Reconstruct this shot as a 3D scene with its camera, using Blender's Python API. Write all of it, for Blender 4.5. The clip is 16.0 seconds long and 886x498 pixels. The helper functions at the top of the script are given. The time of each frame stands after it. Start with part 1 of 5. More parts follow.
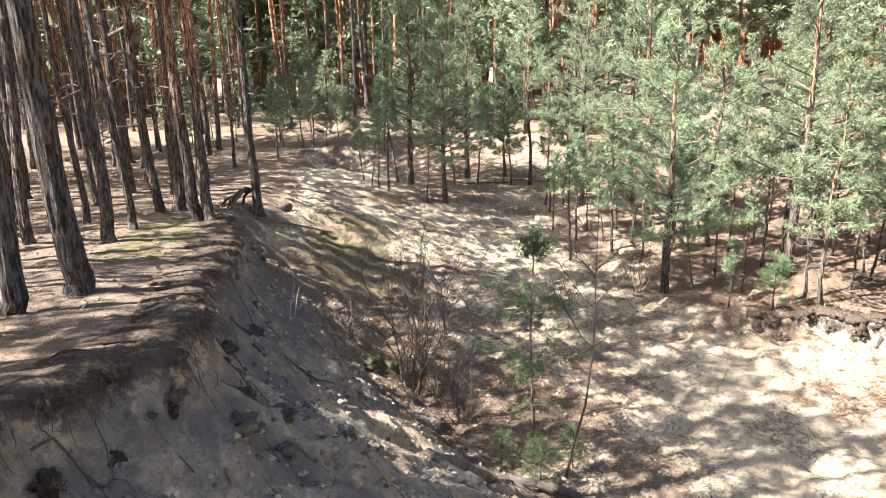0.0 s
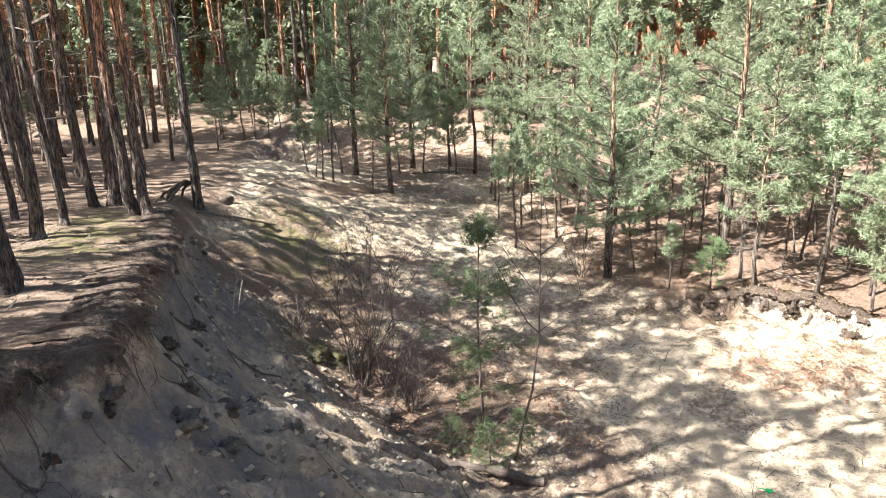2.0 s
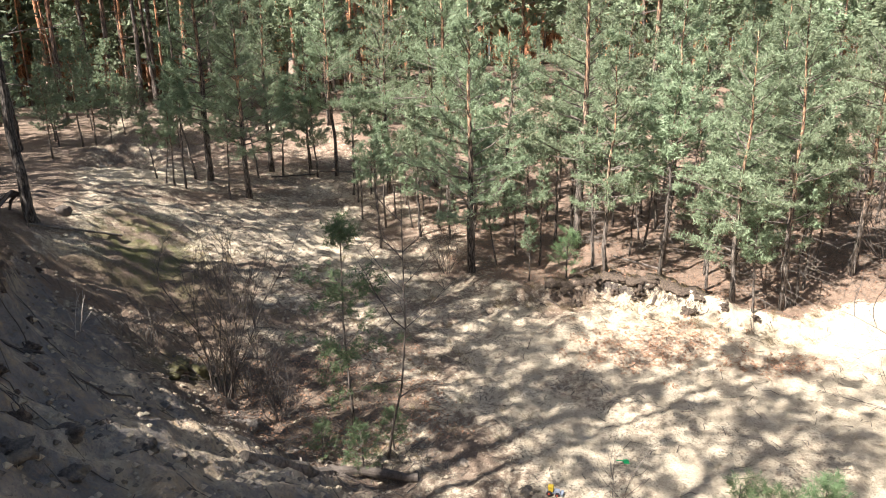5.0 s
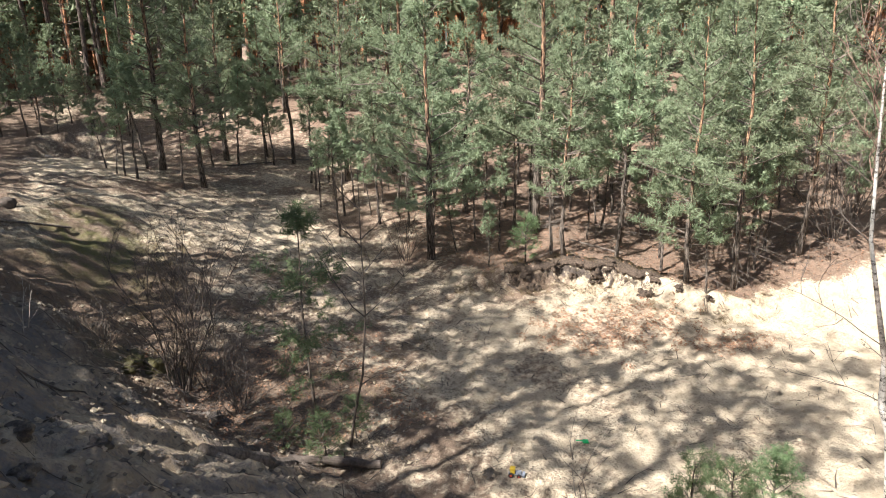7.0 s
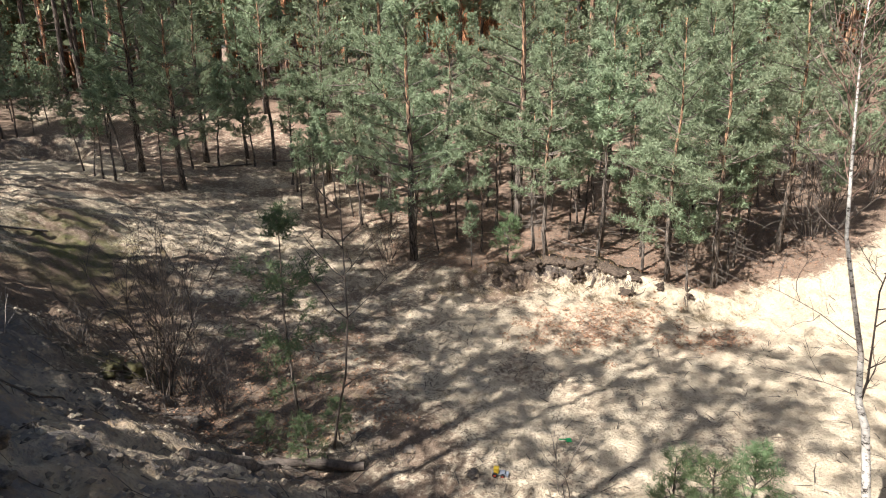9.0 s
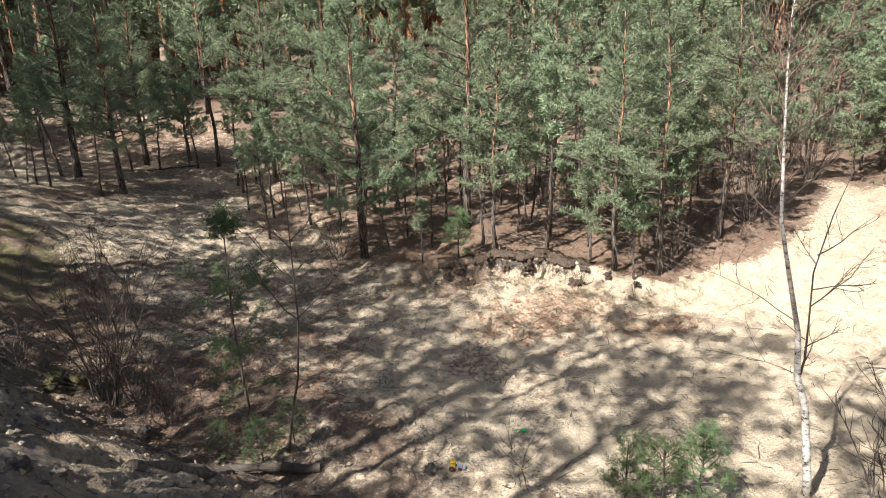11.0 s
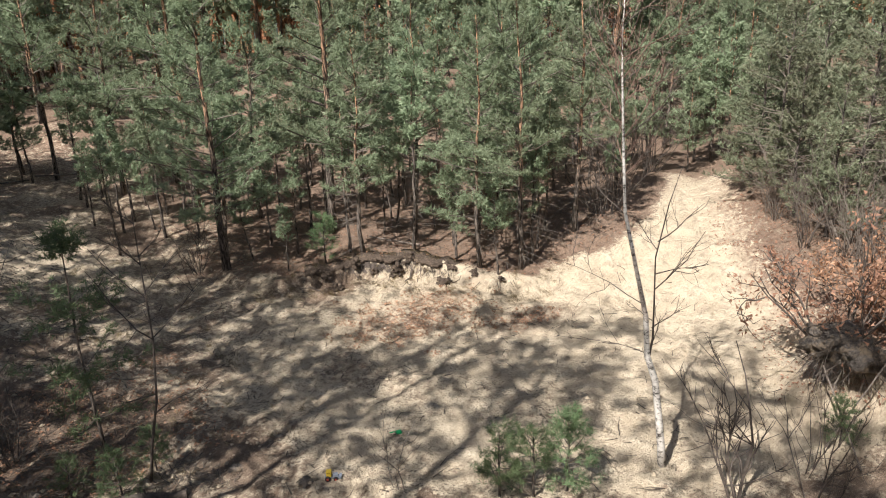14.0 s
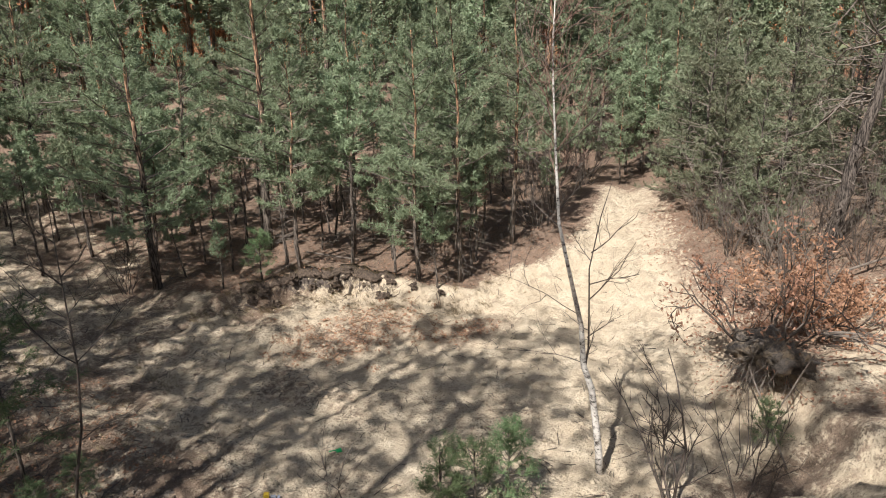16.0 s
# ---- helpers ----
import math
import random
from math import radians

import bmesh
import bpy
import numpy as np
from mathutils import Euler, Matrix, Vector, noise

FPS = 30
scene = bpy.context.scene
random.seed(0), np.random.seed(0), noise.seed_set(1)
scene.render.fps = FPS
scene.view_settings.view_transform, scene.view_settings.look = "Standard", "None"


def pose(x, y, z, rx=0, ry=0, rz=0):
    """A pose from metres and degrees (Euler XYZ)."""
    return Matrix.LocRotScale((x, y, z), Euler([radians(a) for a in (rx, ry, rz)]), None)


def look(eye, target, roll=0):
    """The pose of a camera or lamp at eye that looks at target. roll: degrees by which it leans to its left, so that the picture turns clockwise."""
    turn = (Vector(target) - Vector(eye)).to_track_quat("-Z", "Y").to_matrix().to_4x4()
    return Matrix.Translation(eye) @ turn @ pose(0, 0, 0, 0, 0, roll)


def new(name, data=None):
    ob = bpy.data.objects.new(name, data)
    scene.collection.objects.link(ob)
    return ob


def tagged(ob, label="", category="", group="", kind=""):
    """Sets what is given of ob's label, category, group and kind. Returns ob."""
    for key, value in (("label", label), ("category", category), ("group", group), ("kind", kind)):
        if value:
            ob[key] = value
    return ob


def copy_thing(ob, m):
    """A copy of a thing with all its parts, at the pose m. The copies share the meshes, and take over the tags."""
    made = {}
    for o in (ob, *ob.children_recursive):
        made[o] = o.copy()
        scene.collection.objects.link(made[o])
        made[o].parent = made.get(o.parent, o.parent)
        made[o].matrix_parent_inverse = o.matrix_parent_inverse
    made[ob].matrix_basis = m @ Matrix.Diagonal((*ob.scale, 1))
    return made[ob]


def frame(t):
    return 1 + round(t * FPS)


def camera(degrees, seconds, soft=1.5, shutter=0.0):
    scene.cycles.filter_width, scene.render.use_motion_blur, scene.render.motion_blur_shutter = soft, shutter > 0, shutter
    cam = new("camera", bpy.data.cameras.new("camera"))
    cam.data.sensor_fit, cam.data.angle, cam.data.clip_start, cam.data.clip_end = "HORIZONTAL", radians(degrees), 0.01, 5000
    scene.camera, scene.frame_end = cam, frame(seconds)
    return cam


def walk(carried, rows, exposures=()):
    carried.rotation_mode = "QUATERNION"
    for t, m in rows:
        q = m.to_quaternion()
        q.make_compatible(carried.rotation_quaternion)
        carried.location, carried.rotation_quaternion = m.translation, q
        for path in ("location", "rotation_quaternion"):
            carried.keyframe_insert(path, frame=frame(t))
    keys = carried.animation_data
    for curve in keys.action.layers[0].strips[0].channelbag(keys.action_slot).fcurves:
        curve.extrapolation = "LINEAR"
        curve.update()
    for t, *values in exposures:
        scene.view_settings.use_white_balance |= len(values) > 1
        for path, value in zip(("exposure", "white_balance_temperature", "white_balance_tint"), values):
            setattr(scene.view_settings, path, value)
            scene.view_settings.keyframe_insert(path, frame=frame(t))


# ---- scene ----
cam = camera(66.0, 16.0, soft=1.0)
PATH = [
    (0.0, 0.000, 0.000, 5.600, 74.78, 1.52, -0.41),
    (0.5, 0.007, 0.002, 5.591, 74.56, 1.54, -1.50),
    (1.0, 0.015, 0.003, 5.583, 74.34, 1.52, -2.54),
    (1.5, 0.023, 0.005, 5.574, 74.11, 1.64, -3.81),
    (2.0, 0.031, 0.006, 5.566, 73.90, 1.57, -4.97),
    (2.5, 0.038, 0.007, 5.559, 73.81, 1.26, -5.86),
    (3.0, 0.049, 0.008, 5.548, 73.97, 1.05, -7.40),
    (3.5, 0.070, 0.010, 5.530, 74.13, 0.99, -10.28),
    (4.0, 0.087, 0.010, 5.517, 74.17, 1.03, -12.63),
    (4.5, 0.101, 0.010, 5.506, 74.13, 1.15, -14.67),
    (7.0, 0.138, 0.007, 5.484, 72.69, 1.26, -19.80),
    (7.5, 0.140, 0.006, 5.483, 72.79, 1.19, -20.09),
    (8.0, 0.143, 0.006, 5.482, 72.84, 1.19, -20.43),
    (10.5, 0.169, 0.002, 5.470, 72.41, 1.68, -24.12),
    (11.0, 0.180, -0.001, 5.466, 72.32, 1.90, -25.73),
    (11.5, 0.194, -0.004, 5.462, 72.06, 2.07, -27.60),
    (12.0, 0.208, -0.008, 5.458, 71.79, 2.42, -29.58),
    (12.5, 0.223, -0.012, 5.456, 71.72, 2.34, -31.48),
    (13.0, 0.238, -0.017, 5.454, 71.87, 2.28, -33.41),
    (13.5, 0.253, -0.023, 5.452, 72.05, 2.07, -35.33),
    (14.0, 0.267, -0.028, 5.452, 72.23, 1.67, -36.98),
    (14.5, 0.278, -0.033, 5.452, 72.41, 1.29, -38.29),
    (15.0, 0.289, -0.037, 5.453, 72.64, 1.17, -39.58),
    (15.5, 0.299, -0.042, 5.454, 72.92, 1.17, -40.80),
    (16.0, 0.309, -0.046, 5.455, 73.24, 1.12, -42.00),
]
walk(cam, [(t, pose(*row)) for t, *row in PATH], exposures=[(0.0, 2.6), (2.0, 2.5), (4.5, 2.1), (7.0, 1.65), (10.5, 1.38), (13.0, 1.1), (16.0, 0.85)])

# ---- daylight ----
SUN_AZ, SUN_EL = -105.0, 51.0   # degrees, azimuth from +y towards +x
world = bpy.data.worlds.new("sky")
scene.world = world
world.use_nodes = True
wn = world.node_tree
wn.nodes.clear()
sky = wn.nodes.new("ShaderNodeTexSky")
sky.sky_type, sky.sun_disc = "NISHITA", False
sky.sun_elevation, sky.sun_rotation = radians(SUN_EL), radians(SUN_AZ)
sky.air_density, sky.dust_density, sky.ozone_density = 1.0, 2.0, 1.0
bg = wn.nodes.new("ShaderNodeBackground")
bg.inputs["Strength"].default_value = 0.05
wo = wn.nodes.new("ShaderNodeOutputWorld")
wn.links.new(sky.outputs[0], bg.inputs[0])
wn.links.new(bg.outputs[0], wo.inputs[0])
sun = new("sun", bpy.data.lights.new("sun", "SUN"))
sun.data.energy, sun.data.angle, sun.data.color = 5.0, radians(0.53), (1.0, 0.965, 0.925)
a, e = radians(SUN_AZ), radians(SUN_EL)
sun_from = Vector((math.sin(a) * math.cos(e), math.cos(a) * math.cos(e), math.sin(e)))
sun.matrix_world = look(tuple(sun_from * 60), (0, 0, 0))
# ---- the lie of the land ----
# the pit's rim (x, y, width of the slope below it); the pit is on its left-hand side
RIM = [(-7.0, 44, 5), (-6.4, 30, 4.5), (-5.2, 22, 3.8), (-4.7, 17.5, 3.6), (-4.25, 13.2, 2.6), (-3.65, 11.5, 2.6), (-3.2, 9.6, 2.9), (-2.85, 8.0, 3.4), (-2.45, 6.5, 4.0), (-2.2, 5.6, 4.3),
       (-1.98, 4.5, 4.9), (-2.25, 3.9, 5.4), (-2.65, 3.1, 5.9), (-2.55, 2.2, 6.2), (-1.9, 1.1, 6.6), (-0.6, 0.55, 7.4), (0.7, 0.45, 7.3), (2.6, -0.2, 5.6), (6.0, -1.0, 4.2), (9.0, -2.0, 4.0), (14, -3.5, 4.0), (60, -10, 5)]
# the low bank on the far side (x, y, height); the young wood is on its left-hand side
BANK = [(2.5, 40, 0.1), (4.3, 24, 0.1), (4.5, 18.0, 0.12), (5.2, 14.9, 0.15), (5.9, 13.5, 0.22), (6.6, 13.2, 0.34), (7.7, 12.85, 0.42), (8.3, 12.35, 0.42), (8.65, 11.7, 0.38), (9.1, 10.9, 0.34),
        (10.2, 10.0, 0.2), (12.2, 9.2, 0.15), (13.9, 9.6, 0.1), (15.6, 10.3, 0.1), (19.0, 12.9, 0.1), (60, 42, 0.1)]
# the bank beyond the sandy track (x, y, height); rising ground is on its left-hand side
FARB = [(60, 38, 0.2), (19.5, 11.8, 0.2), (16.0, 9.4, 0.2), (14.3, 7.8, 0.2), (12.9, 6.5, 0.25), (11.8, 5.2, 0.4), (10.6, 4.3, 0.6), (9.6, 3.4, 0.9), (8.9, 2.0, 0.9), (9.6, -1.0, 0.8), (12, -6, 0.6)]


def sstep(a, b, v):
    u = np.clip((v - a) / (b - a), 0, 1)
    return u * u * (3 - 2 * u)


def along(line, x, y):
    """Distance to a line of the plan, positive on its left-hand side, and its third value there."""
    best = np.full(np.shape(x), 1e9)
    sign, val = np.ones(np.shape(x)), np.zeros(np.shape(x))
    for (ax, ay, av), (bx, by, bv) in zip(line, line[1:]):
        dx, dy = bx - ax, by - ay
        u = np.clip(((x - ax) * dx + (y - ay) * dy) / (dx * dx + dy * dy), 0, 1)
        px, py = x - ax - u * dx, y - ay - u * dy
        d = np.hypot(px, py)
        near = d < best - 1e-9
        best = np.where(near, d, best)
        sign = np.where(near, np.where(py * dx - px * dy > 0, 1.0, -1.0), sign)
        val = np.where(near, av + u * (bv - av), val)
    return best * sign, val


def wave(x, y, s, k):
    """Smooth unevenness of about that size, from -1 to 1."""
    x, y = x / s, y / s
    return (np.sin(2.1 * x + 1.3 * y + k) + np.sin(-1.7 * x + 2.3 * y + 2.1 * k + np.sin(1.1 * x + k)) + np.sin(3.1 * x - 0.9 * y + 3.7 * k + 1.3 * np.sin(1.7 * y))) / 3


def land(x, y):
    """Height, and the shares of pit slope, wood floor, rim and track, at places of the plan."""
    x, y = np.asarray(x, float), np.asarray(y, float)
    yy = np.maximum(y, 0)
    plateau = 2.0 + 1.95 / (1 + (yy / 11.0) ** 2) + 0.08 * wave(x, y, 3.0, 1.0)
    d, width = along(RIM, x, y)
    d = d + 0.16 * wave(x, y, 0.6, 2.0) + 0.07 * wave(x, y, 0.22, 5.0)
    floor = 1.45 * sstep(13, 27, y) + 0.45 * sstep(1.5, -3.5, x) * sstep(9, 16, y) + 0.7 * sstep(27, 40, y) + 0.05 * wave(x, y, 1.6, 3.0)
    floor = floor + 1.3 * sstep(10.5, 20, 0.85 * x + 0.53 * y) * sstep(9.5, 13, x)
    floor = floor + 0.9 * np.exp(-((y - 29.5 - 0.1 * x) / 2.4) ** 2) * sstep(-2.2, -0.4, x) * sstep(9, 5, x)
    level = 0.75 * sstep(9.5, 19.0, y) * sstep(4.5, -4.5, x) * sstep(40, 30, y)
    floor = floor + level * np.maximum(plateau - 0.3 - floor, 0)
    b, bh = along(BANK, x, y)
    b = b + 0.16 * wave(x, y, 0.5, 7.0) + 0.07 * wave(x, y, 0.2, 4.0)
    wood = sstep(-0.1, 0.3, b)
    floor = floor + bh * sstep(-0.38, 0.04, b) * (1 - 0.25 * sstep(0, -0.4, b)) + 0.035 * np.clip(b, 0, 25) * sstep(0.2, 3, b) + 0.22 * sstep(-2.6, -0.2, b) * sstep(0.1, 0.6, bh)
    c, ch = along(FARB, x, y)
    c = c + 0.2 * wave(x, y, 0.7, 9.0)
    floor = floor + ch * sstep(-0.7, 0.5, c) + 0.06 * np.clip(c, 0, 20)
    u = np.clip(d / width, 0, 1)
    sharp = sstep(14.5, 12.5, y)
    lip = (0.12 * sstep(0.02, 0.2, d) + 0.03 * sstep(0.25, 0.6, d)) * sharp
    fall = (1 - u) ** 1.15
    prof = np.where(d <= 0, 1.0, fall - lip * fall)
    z = floor + np.maximum(plateau - floor, 0) * prof
    z = np.where(d <= 0, np.maximum(plateau, floor), z)
    slope = sstep(0.0, 0.1, d) * sstep(1.05, 0.75, d / width) * sharp
    lump = 0.05 * wave(x, y, 0.35, 11.0) + 0.035 * wave(x, y, 0.16, 6.0) + 0.012 * wave(x, y, 0.07, 8.0)
    pit = sstep(0, 0.5, d) * (1 - wood)
    z = z + lump * (0.35 + 0.45 * slope + 0.7 * pit) + slope * (0.035 * np.abs(wave(x, y, 0.11, 13.0)) + 0.05 * np.abs(wave(x, y, 0.28, 15.0)))
    # a dug hollow by the edge of the old wood
    z = z + 0.5 * np.exp(-((x + 3.9) / 1.7) ** 2 - ((y - 27.2) / 1.1) ** 2) - 1.3 * np.exp(-((x + 3.9) / 1.0) ** 4 - ((y - 25.3) / 1.1) ** 4)
    return z, d, width, b, c



# ---- materials ----
def material(name, rough=0.9):
    m = bpy.data.materials.new(name)
    m.use_nodes = True
    t = m.node_tree
    t.nodes.clear()
    out = t.nodes.new("ShaderNodeOutputMaterial")
    p = t.nodes.new("ShaderNodeBsdfPrincipled")
    p.inputs["Roughness"].default_value = rough
    p.inputs["Specular IOR Level"].default_value = 0.25
    t.links.new(p.outputs[0], out.inputs[0])
    return m, t, p, out


def nd(t, kind, **inputs):
    n = t.nodes.new("ShaderNode" + kind)
    for k, v in inputs.items():
        n.inputs[k.replace("_", " ")].default_value = v
    return n


def noise_at(t, scale, detail=6.0, rough=0.6, stretch=None, coords="Object"):
    n = nd(t, "TexNoise", Scale=scale, Detail=detail, Roughness=rough)
    c = t.nodes.new("ShaderNodeTexCoord")
    if stretch:
        mp = nd(t, "Mapping", Scale=stretch)
        t.links.new(c.outputs[coords], mp.inputs[0])
        t.links.new(mp.outputs[0], n.inputs["Vector"])
    else:
        t.links.new(c.outputs[coords], n.inputs["Vector"])
    return n.outputs["Fac"]


def ramp(t, fac, *stops):
    r = t.nodes.new("ShaderNodeValToRGB")
    el = r.color_ramp.elements
    while len(el) < len(stops):
        el.new(0.5)
    for e1, (p, c) in zip(el, stops):
        e1.position = p
        e1.color = (*c, 1) if isinstance(c, tuple) else (c, c, c, 1)
    t.links.new(fac, r.inputs[0])
    return r.outputs[0]


def mix(t, fac, a, b, mode="MIX"):
    n = t.nodes.new("ShaderNodeMix")
    n.data_type, n.blend_type = "RGBA", mode
    for sock, v in ((n.inputs[0], fac), (n.inputs[6], a), (n.inputs[7], b)):
        if isinstance(v, (int, float)):
            sock.default_value = v
        elif isinstance(v, tuple):
            sock.default_value = (*v, 1)
        else:
            t.links.new(v, sock)
    return n.outputs[2]


def calc(t, op, a, b=0.0, clamp=False):
    n = t.nodes.new("ShaderNodeMath")
    n.operation, n.use_clamp = op, clamp
    for sock, v in zip(n.inputs, (a, b)):
        if isinstance(v, (int, float)):
            sock.default_value = v
        else:
            t.links.new(v, sock)
    return n.outputs[0]


def bump(t, p, height, strength, distance):
    n = nd(t, "Bump", Strength=strength, Distance=distance)
    t.links.new(height, n.inputs["Height"])
    t.links.new(n.outputs[0], p.inputs["Normal"])


def ground_material():
    m, t, p, _ = material("sand_and_forest_litter", 0.95)
    def mask(name):
        n = t.nodes.new("ShaderNodeAttribute")
        n.attribute_name = name
        return n.outputs["Fac"]
    fine, mid, big = noise_at(t, 9.0, 8, 0.7), noise_at(t, 2.2, 6, 0.6), noise_at(t, 0.5, 4)
    grit = noise_at(t, 40.0, 4, 0.7)
    micro = noise_at(t, 95.0, 3, 0.7)
    sand = ramp(t, mid, (0.25, (0.38, 0.305, 0.215)), (0.5, (0.51, 0.42, 0.305)), (0.75, (0.61, 0.52, 0.39)))
    sand = mix(t, calc(t, "MULTIPLY", ramp(t, fine, (0.54, 0.0), (0.68, 0.75)), ramp(t, mask("litter"), (0.05, 0.25), (0.4, 1.0))), sand, (0.17, 0.125, 0.088))
    speck = noise_at(t, 26.0, 3, 0.6)
    trod = noise_at(t, 5.5, 3, 0.55)
    # shade in the trodden dips is put into the sand colour, besides the bump
    sand = mix(t, ramp(t, trod, (0.34, 0.55), (0.46, 0.0)), sand, (0.30, 0.235, 0.175))
    bits = calc(t, "ADD", speck, calc(t, "MULTIPLY", calc(t, "SUBTRACT", mid, 0.5), 0.45))
    sand = mix(t, calc(t, "MULTIPLY", ramp(t, bits, (0.585, 0.0), (0.64, 0.85)), ramp(t, mask("litter"), (0.05, 0.12), (0.4, 1.0))), sand, (0.075, 0.055, 0.042))
    sand = mix(t, ramp(t, bits, (0.30, 0.35), (0.40, 0.0)), sand, (0.72, 0.62, 0.47))
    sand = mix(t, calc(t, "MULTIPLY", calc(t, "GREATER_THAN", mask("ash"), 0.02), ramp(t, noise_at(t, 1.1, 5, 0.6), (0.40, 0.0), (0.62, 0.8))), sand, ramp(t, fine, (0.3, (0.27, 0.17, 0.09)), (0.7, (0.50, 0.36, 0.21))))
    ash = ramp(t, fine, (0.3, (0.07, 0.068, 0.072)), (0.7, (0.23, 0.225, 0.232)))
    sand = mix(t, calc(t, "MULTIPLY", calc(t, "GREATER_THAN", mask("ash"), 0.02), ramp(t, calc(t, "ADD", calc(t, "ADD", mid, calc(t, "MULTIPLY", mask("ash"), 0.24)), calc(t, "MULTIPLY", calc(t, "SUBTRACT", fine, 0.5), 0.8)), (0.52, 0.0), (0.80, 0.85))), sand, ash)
    lit = ramp(t, fine, (0.28, (0.07, 0.05, 0.038)), (0.5, (0.155, 0.112, 0.082)), (0.72, (0.285, 0.21, 0.152)))
    lit = mix(t, ramp(t, micro, (0.50, 0.0), (0.60, 0.75)), lit, (0.33, 0.245, 0.178))
    lit = mix(t, ramp(t, micro, (0.36, 0.8), (0.46, 0.0)), lit, (0.06, 0.045, 0.034))
    lit = mix(t, ramp(t, speck, (0.60, 0.0), (0.68, 0.8)), lit, (0.43, 0.335, 0.25))
    lit = mix(t, ramp(t, big, (0.4, 0.0), (0.65, 0.5)), lit, (0.21, 0.14, 0.095))
    cover = calc(t, "ADD", mask("litter"), calc(t, "MULTIPLY", calc(t, "SUBTRACT", fine, 0.5), 1.6))
    col = mix(t, ramp(t, cover, (0.35, 0.0), (0.62, 1.0)), sand, lit)
    leaf = ramp(t, grit, (0.35, (0.13, 0.08, 0.055)), (0.6, (0.30, 0.20, 0.145)), (0.75, (0.46, 0.34, 0.255)))
    col = mix(t, calc(t, "MULTIPLY", mask("leaf"), ramp(t, fine, (0.40, 0.0), (0.54, 1.0))), col, leaf)
    green = ramp(t, grit, (0.3, (0.05, 0.06, 0.018)), (0.7, (0.20, 0.20, 0.06)))
    col = mix(t, calc(t, "MULTIPLY", mask("moss"), ramp(t, mid, (0.42, 0.0), (0.58, 1.0))), col, green)
    hum_dark = ramp(t, fine, (0.3, (0.035, 0.028, 0.024)), (0.7, (0.125, 0.10, 0.085)))
    hum_dark = mix(t, ramp(t, micro, (0.55, 0.0), (0.65, 0.6)), hum_dark, (0.20, 0.16, 0.13))
    edge = calc(t, "ADD", mask("humus_and_shade"), calc(t, "MULTIPLY", calc(t, "SUBTRACT", fine, 0.5), 1.5))
    col = mix(t, ramp(t, edge, (0.5, 0.0), (0.8, 1.0)), col, hum_dark)
    t.links.new(col, p.inputs["Base Color"])
    h = calc(t, "ADD", calc(t, "ADD", fine, calc(t, "MULTIPLY", micro, 0.25)), calc(t, "MULTIPLY", grit, 0.45))
    bump(t, p, calc(t, "ADD", calc(t, "ADD", calc(t, "ADD", h, calc(t, "MULTIPLY", trod, 1.6)), calc(t, "MULTIPLY", speck, 0.6)), calc(t, "MULTIPLY", mid, 0.8)), 1.0, 0.055)
    return m


def bark_material(name, low, high, turn, spread, random_shift=0.0):
    """Furrowed bark that changes from one colour to another about that height."""
    m, t, p, _ = material(name, 0.92)
    c = t.nodes.new("ShaderNodeTexCoord")
    sp = t.nodes.new("ShaderNodeSeparateXYZ")
    t.links.new(c.outputs["Object"], sp.inputs[0])
    oi = t.nodes.new("ShaderNodeObjectInfo")
    plates = noise_at(t, 36.0, 5, 0.65, (1.0, 1.0, 0.16))
    fine = noise_at(t, 45.0, 4, 0.7, (1.0, 1.0, 0.4))
    z = calc(t, "ADD", sp.outputs[2], calc(t, "MULTIPLY", calc(t, "SUBTRACT", oi.outputs["Random"], 0.5), random_shift))
    z = calc(t, "ADD", z, calc(t, "MULTIPLY", calc(t, "SUBTRACT", plates, 0.5), 2.0))
    up = calc(t, "DIVIDE", calc(t, "SUBTRACT", z, turn - spread), 2 * spread, True)
    def shades(c0):
        return ramp(t, plates, (0.42, tuple(v * 0.2 for v in c0)), (0.5, c0), (0.57, tuple(min(1, v * 2.3) for v in c0)))
    col = mix(t, up, shades(low), shades(high))
    col = mix(t, ramp(t, fine, (0.4, 0.0), (0.7, 0.5)), col, tuple(v * 1.5 for v in low))
    t.links.new(col, p.inputs["Base Color"])
    bump(t, p, calc(t, "ADD", plates, calc(t, "MULTIPLY", fine, 0.3)), 1.0, 0.05)
    return m


def wood_material(name, dark, light):
    m, t, p, _ = material(name, 0.85)
    col = ramp(t, noise_at(t, 18.0, 5, 0.7), (0.3, dark), (0.7, light))
    t.links.new(col, p.inputs["Base Color"])
    bump(t, p, noise_at(t, 60.0, 3), 0.4, 0.01)
    return m


